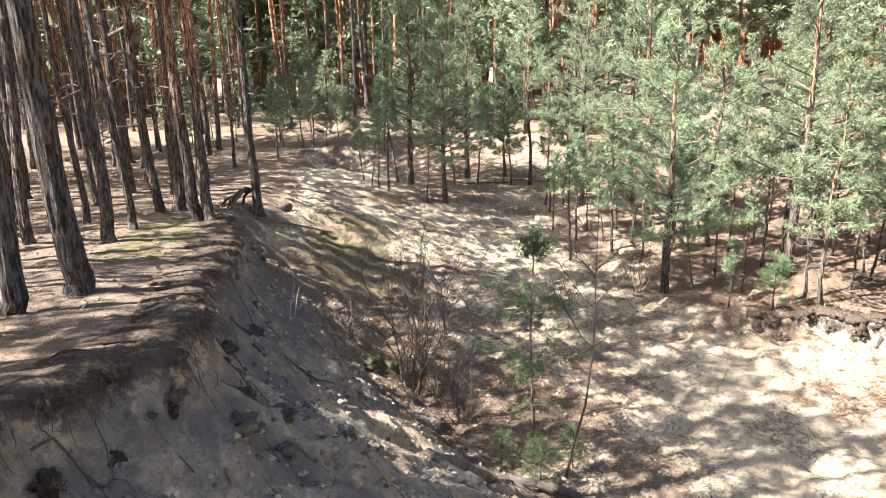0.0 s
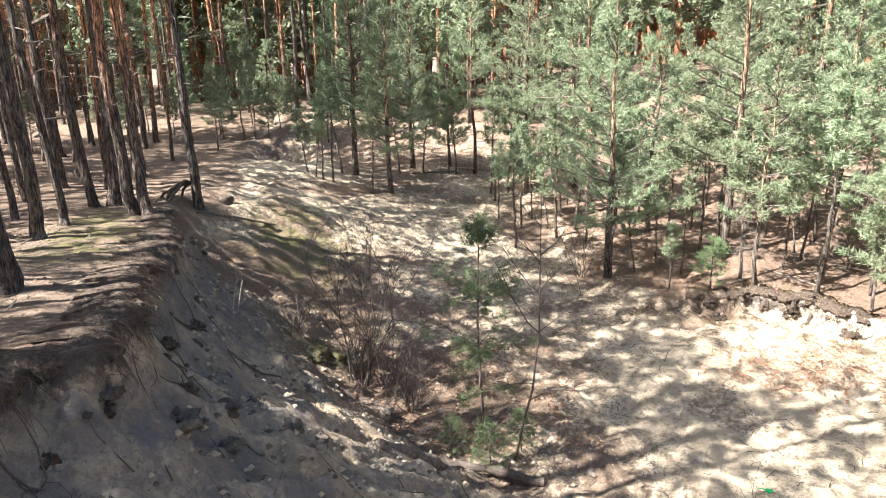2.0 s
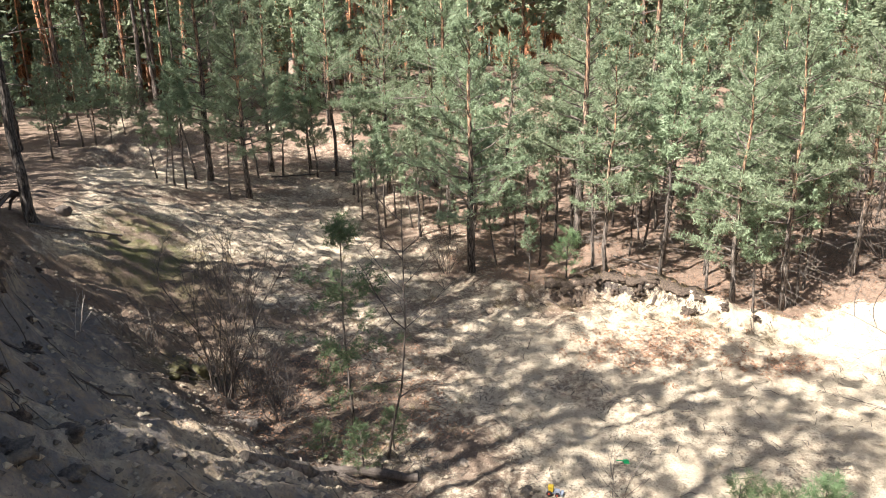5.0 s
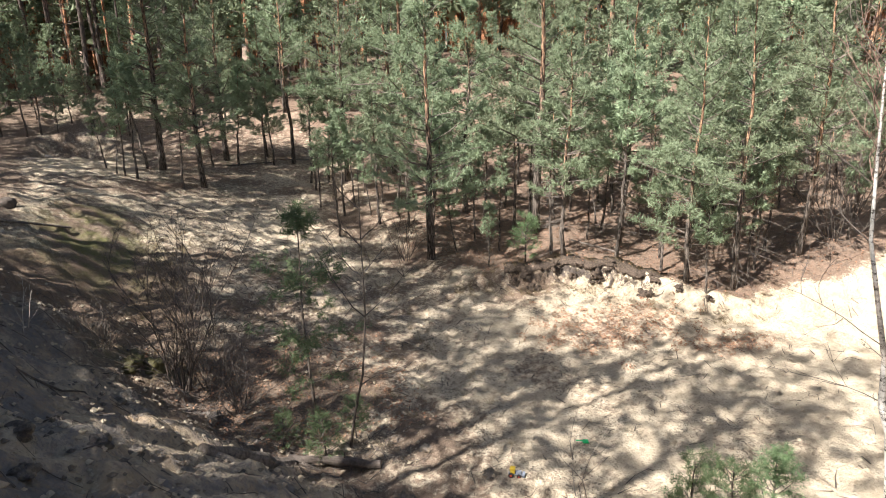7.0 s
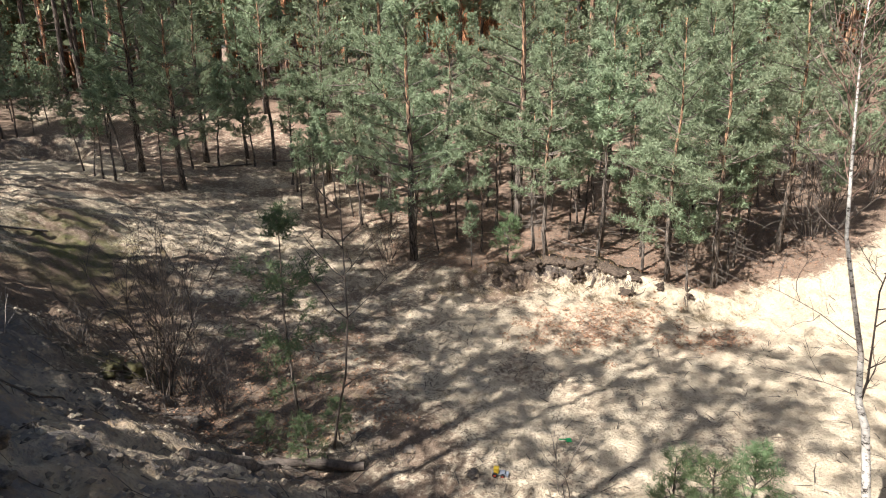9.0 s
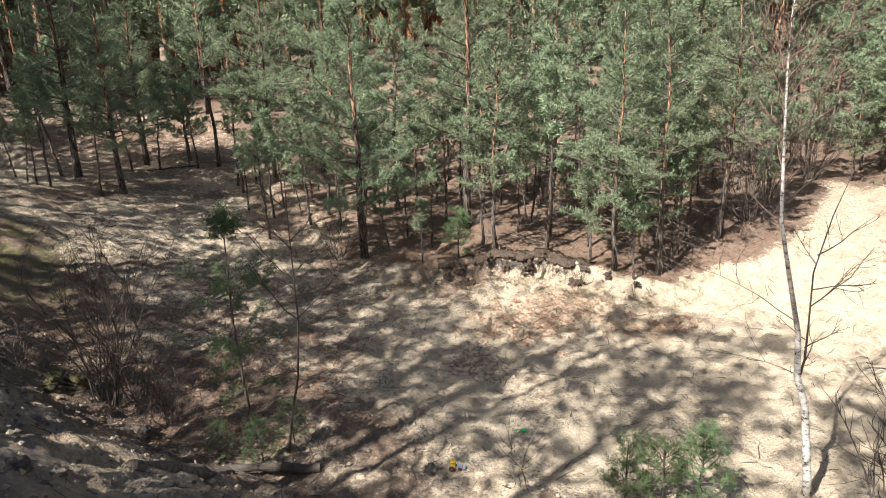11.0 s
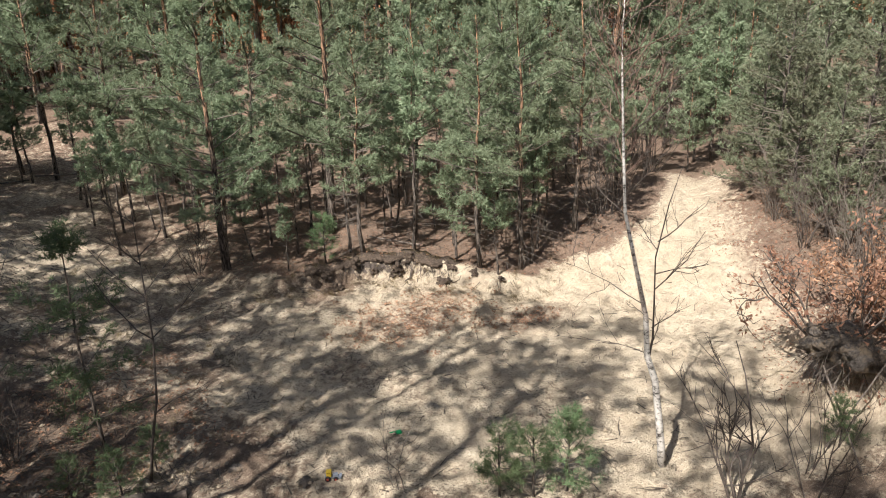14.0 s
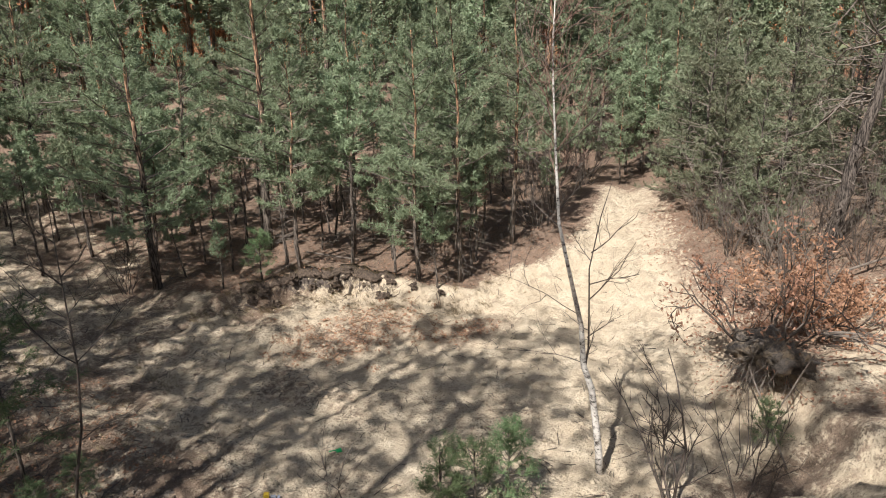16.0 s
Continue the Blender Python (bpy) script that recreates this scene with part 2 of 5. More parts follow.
def leaf_material(name, dark, light, through_share=0.3):
    m, t, p, out = material(name, 0.55)
    g = t.nodes.new("ShaderNodeNewGeometry")
    oi = t.nodes.new("ShaderNodeObjectInfo")
    r = calc(t, "ADD", calc(t, "MULTIPLY", g.outputs["Random Per Island"], 0.5), calc(t, "MULTIPLY", noise_at(t, 1.3, 3), 0.5))
    col = ramp(t, r, (0.15, dark), (0.85, light))
    hsv = nd(t, "HueSaturation")
    t.links.new(calc(t, "ADD", 0.485, calc(t, "MULTIPLY", oi.outputs["Random"], 0.03)), hsv.inputs["Hue"])
    t.links.new(calc(t, "ADD", 0.8, calc(t, "MULTIPLY", oi.outputs["Random"], 0.4)), hsv.inputs["Value"])
    t.links.new(col, hsv.inputs["Color"])
    t.links.new(hsv.outputs[0], p.inputs["Base Color"])
    tr = t.nodes.new("ShaderNodeBsdfTranslucent")
    t.links.new(hsv.outputs[0], tr.inputs[0])
    ms = nd(t, "MixShader", Fac=through_share)
    t.links.new(p.outputs[0], ms.inputs[1])
    t.links.new(tr.outputs[0], ms.inputs[2])
    t.links.new(ms.outputs[0], out.inputs[0])
    return m


M_GROUND = ground_material()
M_PINE = bark_material("old_pine_bark", (0.085, 0.066, 0.055), (0.37, 0.17, 0.085), 4.6, 1.6, 5.0)
M_GREYPINE = bark_material("grey_pine_bark", (0.075, 0.062, 0.053), (0.16, 0.105, 0.075), 9.0, 3.0)
M_YOUNG = bark_material("young_pine_bark", (0.10, 0.082, 0.068), (0.27, 0.155, 0.09), 3.0, 1.2, 2.0)
M_TWIG = wood_material("dead_twig", (0.07, 0.055, 0.045), (0.22, 0.185, 0.155))
M_SHRUB = wood_material("shrub_bark", (0.042, 0.034, 0.028), (0.135, 0.108, 0.09))
M_ROOT = wood_material("weathered_root", (0.045, 0.034, 0.027), (0.24, 0.20, 0.165))
M_PALE = wood_material("bleached_wood", (0.24, 0.20, 0.165), (0.58, 0.52, 0.45))
M_NEEDLE = leaf_material("pine_needles", (0.118, 0.15, 0.084), (0.32, 0.378, 0.236))
M_NEEDLE_FAR = leaf_material("shaded_pine_needles", (0.11, 0.135, 0.074), (0.28, 0.315, 0.19))
M_NEEDLE_DRAB = leaf_material("drab_pine_needles", (0.112, 0.126, 0.076), (0.27, 0.285, 0.185))
M_NEEDLE_BRIGHT = leaf_material("fresh_pine_needles", (0.085, 0.125, 0.055), (0.22, 0.29, 0.15))
M_DRYLEAF = leaf_material("dry_oak_leaves", (0.22, 0.118, 0.068), (0.52, 0.315, 0.195), 0.3)
M_GRASS = leaf_material("dry_grass", (0.16, 0.12, 0.06), (0.42, 0.34, 0.20), 0.25)
M_MOSS = leaf_material("moss_tufts", (0.035, 0.031, 0.015), (0.105, 0.09, 0.04), 0.05)


# ---- building helpers ----
def mesh_of(name, verts, faces, mat, smooth=False):
    me = bpy.data.meshes.new(name)
    me.from_pydata(verts, [], faces)
    me.materials.append(mat)
    if smooth:
        me.polygons.foreach_set("use_smooth", [True] * len(me.polygons))
    me.update()
    return me


class Form:
    """Gathers points and faces of one mesh."""
    def __init__(self):
        self.v, self.f, self.n = [], [], 0

    def add(self, verts, faces):
        self.v.extend(map(tuple, verts))
        self.f.extend(tuple(i + self.n for i in fc) for fc in faces)
        self.n += len(verts)

    def tube(self, pts, radii, sides=6, ragged=0.0, rng=None):
        pts = [Vector(p) for p in pts]
        side = Vector((1, 0.13, 0.07))
        rings, faces = [], []
        for i, p in enumerate(pts):
            d = (pts[min(i + 1, len(pts) - 1)] - pts[max(i - 1, 0)]).normalized()
            u = (side - d * side.dot(d))
            if u.length < 0.1:
                u = Vector((0, 1, 0)) - d * d.y
            u.normalize()
            side, w = u, d.cross(u)
            for k in range(sides):
                q = 2 * math.pi * k / sides
                r = radii[i] * (1 + (rng.uniform(-ragged, ragged) if ragged else 0))
                rings.append(p + u * (math.cos(q) * r) + w * (math.sin(q) * r))
        for i in range(len(pts) - 1):
            for k in range(sides):
                a0, b0 = i * sides + k, i * sides + (k + 1) % sides
                faces.append((a0, b0, b0 + sides, a0 + sides))
        faces.append(tuple(range(sides))[::-1])
        faces.append(tuple((len(pts) - 1) * sides + k for k in range(sides)))
        self.add(rings, faces)

    def blades(self, places, ways, lengths, widths, rng):
        """Many thin leaves: one triangle each."""
        n = len(places)
        side = np.cross(ways, rng.normal(size=(n, 3)))
        side /= np.linalg.norm(side, axis=1)[:, None] + 1e-9
        w = np.asarray(widths).reshape(-1, 1) / 2
        tip = places + ways * np.asarray(lengths).reshape(-1, 1)
        v = np.stack([places - side * w, places + side * w, tip], 1).reshape(-1, 3)
        self.v.extend(map(tuple, v.tolist()))
        self.f.extend((self.n + 3 * i, self.n + 3 * i + 1, self.n + 3 * i + 2) for i in range(n))
        self.n += 3 * n

    def mesh(self, name, mat, smooth=False):
        return mesh_of(name, self.v, self.f, mat, smooth)


def part(name, form, mat, parent, label="", smooth=False):
    ob = new(name, form.mesh(name, mat, smooth) if isinstance(form, Form) else form)
    ob.parent = parent
    return tagged(ob, label) if label else ob


def thing(name, label, category, group="", kind=""):
    return tagged(new(name), label, category, group, kind)


# ---- the ground ----
def lines_of(lo, hi, step, far):
    inner = np.arange(lo, hi + 1e-6, step)
    out, s = [], step
    while not out or out[-1] < far:
        s *= 1.16
        out.append((out[-1] if out else 0) + s)
    out = np.array(out)
    return np.concatenate([lo - out[::-1], inner, hi + out])


gx, gy = lines_of(-6.0, 13.5, 0.075, 700), lines_of(0.0, 20.0, 0.085, 700)
X, Y = np.meshgrid(gx, gy)
Z, d_rim, w_rim, d_bank, d_far = land(X, Y)
away = np.hypot(X, Y)
Z = Z * np.where(away > 90, np.exp(-(away - 90) / 120), 1)
nx, ny = len(gx), len(gy)
idx = np.arange(nx * ny).reshape(ny, nx)
quads = np.stack([idx[:-1, :-1], idx[:-1, 1:], idx[1:, 1:], idx[1:, :-1]], -1).reshape(-1, 4)
me = mesh_of("ground", np.stack([X, Y, Z], -1).reshape(-1, 3).tolist(), quads.tolist(), M_GROUND, True)
sharp = sstep(14.5, 12.5, Y)
pit = sstep(0.03, 0.13 + 1.8 * (1 - sharp), d_rim + 0.3 * (1 - sharp) * wave(X, Y, 0.6, 3))
wood = np.maximum(np.where(Y > 14.5, sstep(-1.6, 1.8, d_bank + 0.6 * wave(X, Y, 0.9, 4)), sstep(-0.05, 0.5, d_bank)), sstep(19.5, 21.0, 0.85 * X + 0.53 * Y))
foot = np.exp(-((d_rim / w_rim - 1.0) / 0.16) ** 2) * sstep(14, 8, X)
old = 1 - pit
slope_share = pit * sstep(1.02, 0.8, d_rim / w_rim) * sharp
litter = np.maximum.reduce([old * 0.92, wood * 0.82, pit * foot * 0.7, 0.85 * pit * np.exp(-(((X - 0.3) / 2.3) ** 2 + ((Y - 10.4) / 2.2) ** 2) ** 2), (0.56 + 0.2 * wave(X, Y, 0.7, 27)) * pit * (1 - slope_share) * sstep(5.2, 2.6, X + 0.35 * wave(X, Y, 0.8, 29)) * sstep(15, 12, Y), 0.80 * pit * np.exp(-(((X + 2.0) / 2.4) ** 2 + ((Y - 14.0) / 3.4) ** 2) ** 2), pit * (0.47 + 0.16 * sstep(2.5, -0.5, X) + 0.22 * wave(X * 0.3, Y, 0.45, 31)) * sstep(10.5, 13, Y), pit * sstep(-0.4, 0.6, d_far) * 0.7 * sstep(2.2, 4.0, Y), (0.27 + 0.16 * wave(X, Y, 0.8, 23)) * pit * sstep(9.5, 6.5, X) * (1 - slope_share), 0.3 * slope_share])
litter = litter * (1 - 0.55 * np.exp(-((X - 1.0) / 3.0) ** 2 - ((Y - 18.0) / 2.2) ** 2)) * (1 - 0.8 * np.exp(-((X + 3.0) / 1.8) ** 2 - ((Y - 22.8) / 2.0) ** 2))
litter = np.maximum(litter, 0.75 * pit * np.exp(-((X - 4.0) / 1.3) ** 2 - ((Y - 19.0) / 3.0) ** 2))
litter = litter + 0.1 * wave(X, Y, 1.2, 14)
# dry leaves; on the wood floor their paler tone also stands in for sun dapple
leaf = np.maximum.reduce([0.85 * np.exp(-((X - 7.2) / 1.3) ** 2 - ((Y - 10.4) / 0.8) ** 2), 0.95 * np.exp(-((X - 9.0) / 0.9) ** 2 - ((Y - 8.9) / 0.45) ** 2),
                          sstep(-0.6, 0.3, d_far) * 0.8 * sstep(26, 14, X) * sstep(2.4, 4.0, Y), 0.7 * foot * pit * sstep(4, -1, X) * sstep(12.5, 9, Y), 0.7 * wood, 0.85 * np.exp(-((Y - 27.5) / 4.0) ** 2) * sstep(-2.4, -0.6, X)])
litter = np.maximum(litter, 0.6 * np.exp(-((Y - 28.5) / 3.6) ** 2) * sstep(-2.4, -0.6, X))
moss = np.maximum.reduce([0.8 * np.exp(-((X + 2.2) / 1.2) ** 2 - ((Y - 15.5) / 2.2) ** 2) * pit * (1 - slope_share), 0.8 * old * np.exp(-((d_rim + 0.9) / 0.7) ** 2) * sstep(7.6, 9, Y) * sstep(16, 12, Y),
                          0.8 * np.exp(-((X + 1.2) / 0.6) ** 2 - ((Y - 11.3) / 0.5) ** 2)])
# humus along the rim; on the bank, shade of its undercuts painted as a dark band
humus_and_shade = np.maximum(0.95 * sstep(-0.08, 0.02, d_rim) * sstep(0.15 + 0.12 * wave(X, Y, 0.5, 21), 0.03, d_rim) * sharp, 0.85 * sstep(-0.3, -0.16, d_bank) * sstep(0.06, -0.05, d_bank) * np.exp(-((X - 7.8) / 1.3) ** 2))
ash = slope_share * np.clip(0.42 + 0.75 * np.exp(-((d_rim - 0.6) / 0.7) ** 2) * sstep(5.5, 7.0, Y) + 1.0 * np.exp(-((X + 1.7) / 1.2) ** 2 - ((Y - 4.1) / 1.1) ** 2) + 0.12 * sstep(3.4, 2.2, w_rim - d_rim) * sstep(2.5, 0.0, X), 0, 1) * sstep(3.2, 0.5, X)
# the dug hollow is darkened in colour too
humus_and_shade = np.maximum(humus_and_shade, 0.95 * np.exp(-((X + 3.9) / 1.05) ** 4 - ((Y - 25.7) / 1.1) ** 4))
# darkness of the crease at the slope's foot, put into colour only; no dip there
ditch_dark = np.exp(-((d_rim / w_rim - 0.99 - 0.04 * wave(X, Y, 0.8, 17)) / 0.07) ** 2) * sstep(3.2, 1.8, X) * sstep(14, 11.5, Y) * sstep(7.2, 8.2, Y)
humus_and_shade = np.maximum(humus_and_shade, 0.72 * ditch_dark)
for key, val in (("litter", litter), ("leaf", leaf), ("moss", moss), ("humus_and_shade", humus_and_shade), ("ash", ash)):
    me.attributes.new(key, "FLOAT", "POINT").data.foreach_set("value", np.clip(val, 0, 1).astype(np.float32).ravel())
SHEETS = (Z, d_rim, w_rim, d_bank, d_far)


def spot(x, y):
    """What land() gives, read from the finished sheet."""
    i = min(max(int(np.searchsorted(gx, x)) - 1, 0), nx - 2)
    j = min(max(int(np.searchsorted(gy, y)) - 1, 0), ny - 2)
    u, v = (x - gx[i]) / (gx[i + 1] - gx[i]), (y - gy[j]) / (gy[j + 1] - gy[j])
    return [float((a[j, i] * (1 - u) + a[j, i + 1] * u) * (1 - v) + (a[j + 1, i] * (1 - u) + a[j + 1, i + 1] * u) * v) for a in SHEETS]


def ground(x, y):
    return spot(x, y)[0]


tagged(new("ground", me), "sandy pit floor and needle-strewn forest ground", "ground", kind="structure")


# ---- pines ----
def unit(v):
    return v / (np.linalg.norm(v) + 1e-9)


def needles(form, tufts, rng, k, size, width):
    """Brushes of needles round shoots given as (place, way)."""
    if not tufts:
        return
    P = np.array([t[0] for t in tufts])
    D = np.array([unit(t[1]) for t in tufts])
    P, D = np.repeat(P, k, 0), np.repeat(D, k, 0)
    n = len(P)
    a = rng.uniform(0, 1, (n, 1))
    radial = np.cross(D, rng.normal(size=(n, 3)))
    radial /= np.linalg.norm(radial, axis=1)[:, None] + 1e-9
    way = D * rng.uniform(0.35, 0.9, (n, 1)) + radial
    way /= np.linalg.norm(way, axis=1)[:, None]
    form.blades(P + D * a * size * 1.3, way, size * rng.uniform(0.6, 1.1, n), width * rng.uniform(0.7, 1.2, n), rng)


def limb_points(p, way, length, rise, rng, n=5):
    pts, q, d = [np.array(p)], np.array(p, float), unit(np.array(way, float))
    for i in range(n):
        d = unit(d + np.array([0, 0, rise / n]) + rng.normal(0, 0.07, 3))
        q = q + d * length / n
        pts.append(q.copy())
    return pts


def pine_young(seed, h, full=1.0, low=0.16, needle_mat=M_NEEDLE, k=10, size=0.118, width=0.0165, wide=0.25, twigs=True, dense=1.0, thick=1.0, bark=M_YOUNG):
    """A young pine: trunk, limbs with side shoots, dead lower twigs and needles."""
    rng = np.random.default_rng(seed)
    base = new("pine_tree")
    trunk, limbs, dead, crown = Form(), Form(), Form(), Form()
    n = 10
    bend = np.cumsum(rng.normal(0, 0.006 * h, (n + 1, 2)), 0)
    bend -= bend[0]
    tp = np.array([(bend[i, 0], bend[i, 1], h * i / n) for i in range(n + 1)])
    r0 = (0.0075 * h + 0.014) * thick
    rad = [r0 * (1.25 if i == 0 else 1) * (1 - 0.93 * i / n) + 0.004 for i in range(n + 1)]
    tp[0, 2] = -0.25
    trunk.tube(tp, rad, 7)

    def at(z):
        i = min(int(z / h * n), n - 1)
        u = z / h * n - i
        return tp[i] * (1 - u) + tp[i + 1] * u

    tufts = []
    z = h * low * 0.5
    step = 0.31 * (h / 6) ** 0.5
    while z < h - 0.1:
        f = z / h
        reach = wide * h * (1 - f) ** 0.75 * (0.7 + 0.3 * min(1, (f - low + 0.1) / 0.3)) * rng.uniform(0.75, 1.15) + 0.12
        live = f > low + 0.08 + rng.uniform(-0.05, 0.06)
        for q in range(int(rng.integers(4, 6)) + (2 if not live else 0)):
            ang = rng.uniform(0, 2 * math.pi)
            l = reach * rng.uniform(0.55, 1.15)
            up = 0.05 + 0.9 * f ** 2
            way = np.array([math.cos(ang), math.sin(ang), up + rng.normal(0, 0.12)])
            p0 = at(z + rng.uniform(-0.1, 0.1))
            if not live:
                if twigs:
                    pts = limb_points(p0, way * np.array([1, 1, 0.3]), l * 0.8, -0.3, rng, 3)
                    dead.tube(pts, [0.006, 0.005, 0.004, 0.002], 3)
                    for s in range(1):
                        a = pts[int(rng.integers(1, 3))]
                        dead.tube(limb_points(a, way + rng.normal(0, 0.8, 3), l * 0.3, 0, rng, 2), [0.004, 0.003, 0.002], 3)
                continue
            pts = limb_points(p0, way, l, 0.3, rng)
            limbs.tube(pts[::2] + pts[-1:], [0.006 + 0.010 * l * (1 - i / 4) for i in range(4)], 3)
            d = unit(np.array(way))
            side = unit(np.cross(d, [0, 0, 1]))
            m = max(4, int(l * 12 * dense * full))
            for j in range(m):
                u = rng.uniform(0.22, 1.0)
                i = min(int(u * 5), 4)
                a = pts[i] + (pts[i + 1] - pts[i]) * (u * 5 - i)
                cd = unit(d * 0.7 + side * rng.choice([-1, 1]) * rng.uniform(0.4, 1.0) + np.array([0, 0, rng.uniform(-0.1, 0.6)]))
                cl = (0.12 + 0.34 * l * (1.05 - u)) * rng.uniform(0.6, 1.1)
                for s in np.arange(0.4, 1.01, 0.3):
                    tufts.append((a + cd * cl * s, cd + np.array([0, 0, 0.5]) + rng.normal(0, 0.3, 3)))
            tufts.append((pts[-1], d + np.array([0, 0, 0.7])))
        z += step * rng.uniform(0.75, 1.25)
    for s in np.arange(0.0, 0.35, 0.06):
        tufts.append((at(h - s) - np.array([0, 0, 0.0]), np.array([0, 0, 1.0]) + rng.normal(0, 0.35, 3)))
    needles(crown, tufts, rng, k, size, width)
    part("trunk", trunk, bark, base, smooth=True)
    limbs.add(dead.v, dead.f)
    tagged(part("branchwork", limbs, M_TWIG, base, "thin grey-brown limbs and dry lower twigs"), kind="stuff")
    tagged(part("crown", crown, needle_mat, base, "green needle foliage"), kind="stuff")
    return base


def pine_tall(seed, h, r, crown_from=0.55, bark=M_PINE, stubs=14, lean=(0, 0), needle_mat=M_NEEDLE_FAR, low_green=0, sides=10, tuft_share=1.0, split=False):
    """A tall forest pine: bare trunk with dead stubs and a high crown."""
    rng = np.random.default_rng(seed)
    base = new("tall_pine")
    trunk, dead, limbs, crown = Form(), Form(), Form(), Form()
    n = 16
    zs = np.concatenate([[-0.3, 0.0, 0.12, 0.35], np.linspace(1.0, h, n - 3)])
    b = np.cumsum(rng.normal(0, 0.035, (len(zs), 2)), 0)
    b -= b[1]
    pts = np.array([(b[i, 0] + lean[0] * max(z, 0), b[i, 1] + lean[1] * max(z, 0), z) for i, z in enumerate(zs)])
    rad = [r * (1.45 if z < 0 else 1.3 if z < 0.05 else 1.14 if z < 0.2 else 1.04 if z < 0.5 else (1 - 0.75 * z / h)) for z in zs]
    if split:
        # furrowed bark: ridges that run up the trunk, broken here and there
        fine_z = np.concatenate([zs[:3], np.arange(0.2, 5.6, 0.11), zs[zs > 5.7]])
        ridge = rng.uniform(-0.07, 0.07, sides)
        rows = []
        for q in fine_z:
            ridge = np.where(rng.random(sides) < 0.12, rng.uniform(-0.08, 0.08, sides), ridge)
            c = [np.interp(q, zs, pts[:, i]) for i in range(3)]
            rr = np.interp(q, zs, rad)
            rows += [(c[0] + math.cos(2 * math.pi * k / sides) * rr * (1 + ridge[k]), c[1] + math.sin(2 * math.pi * k / sides) * rr * (1 + ridge[k]), q) for k in range(sides)]
        m = len(fine_z)
        trunk.add(rows, [(i * sides + k, i * sides + (k + 1) % sides, (i + 1) * sides + (k + 1) % sides, (i + 1) * sides + k) for i in range(m - 1) for k in range(sides)])
    else:
        trunk.tube(pts, rad, sides, 0.06, rng)

    def at(z):
        return np.array([np.interp(z, zs, pts[:, c]) for c in range(3)])

    for s in range(stubs):
        z = rng.uniform(1.6, h * crown_from)
        ang = rng.uniform(0, 2 * math.pi)
        l = rng.uniform(0.25, 1.5)
        q = limb_points(at(z), (math.cos(ang), math.sin(ang), rng.uniform(-0.25, 0.35)), l, rng.uniform(-0.5, 0.2), rng, 4)
        one = Form() if split else dead
        one.tube(q, [0.016, 0.013, 0.010, 0.007, 0.004], 4 if split else 3)
        if l > 0.6:
            one.tube(limb_points(q[2], rng.normal(0, 1, 3), l * 0.4, 0, rng, 2), [0.007, 0.005, 0.003], 3)
        if split:
            part("dead_branch", one, M_TWIG, base)
    tufts = []
    levels = [(h * rng.uniform(crown_from, 1.0), 1.0) for _ in range(24)] + [(rng.uniform(2.2, h * crown_from), 0.8) for _ in range(low_green)]
    for z, share in levels:
        f = max(0, (z / h - crown_from) / (1 - crown_from))
        ang = rng.uniform(0, 2 * math.pi)
        l = (0.35 + 2.4 * (1 - f) ** 0.6) * rng.uniform(0.6, 1.1) * share
        q = limb_points(at(z), (math.cos(ang), math.sin(ang), 0.1 + 0.7 * f), l, 0.3, rng, 4)
        limbs.tube(q[::2], [0.035, 0.02, 0.008], 3)
        for j in range(int(15 * tuft_share * share)):
            a = q[int(rng.integers(2, 5))] + rng.normal(0, 0.24, 3) * np.array([1.2, 1.2, 0.7])
            tufts.append((a, rng.normal(0, 0.6, 3) + np.array([0, 0, 0.7])))
    needles(crown, tufts, rng, 5, 0.32, 0.11)
    part("trunk", trunk, bark, base, smooth=not split)
    limbs.add(dead.v, dead.f)
    tagged(part("branchwork", limbs, M_TWIG, base, "bare grey dead branches below live limbs"), kind="stuff")
    tagged(part("crown", crown, needle_mat, base, "dark green needle crown"), kind="stuff")
    return base


def stand(ob, x, y, turn=0.0, size=1.0, tilt=(0, 0), tall=1.0, sink=0.0):
    m = Matrix.Translation((x, y, ground(x, y) - sink)) @ Euler((radians(tilt[0]), radians(tilt[1]), radians(turn)), "XYZ").to_matrix().to_4x4()
    return m @ Matrix.Diagonal((size, size, size * tall, 1))


def set_at(ob, m):
    ob.matrix_basis = m
    return ob


class Stock:
    """Kinds built once; the first use places the original, later ones copy it."""
    def __init__(self, kinds):
        self.kinds, self.used = kinds, set()

    def put(self, i, m):
        i %= len(self.kinds)
        if i not in self.used:
            self.used.add(i)
            return set_at(self.kinds[i], m)
        return copy_thing(self.kinds[i], m)


young = [tagged(pine_young(10 + i, hh, full=fu, low=lo, wide=wi, thick=1.5 if i < 2 else 1.0), "young Scots pine with loose bluish green crown", "pine tree", "young pines in the wood")
         for i, (hh, fu, lo, wi) in enumerate([(6.5, 1.0, 0.10, 0.33), (7.2, 1.0, 0.13, 0.29), (5.8, 1.0, 0.12, 0.33), (6.8, 0.9, 0.16, 0.29), (5.4, 0.9, 0.14, 0.31), (7.6, 1.0, 0.18, 0.27)])]
YOUNG = Stock(young)
rear = [tagged(pine_young(30 + i, hh, low=lo, wide=wi, k=4, size=0.18, width=0.054, dense=0.6), "young Scots pine with dense green crown", "pine tree", "young pines in the wood")
        for i, (hh, lo, wi) in enumerate([(6.8, 0.14, 0.31), (7.4, 0.18, 0.28), (6.2, 0.14, 0.32), (7.8, 0.2, 0.27)])]
REAR = Stock(rear)
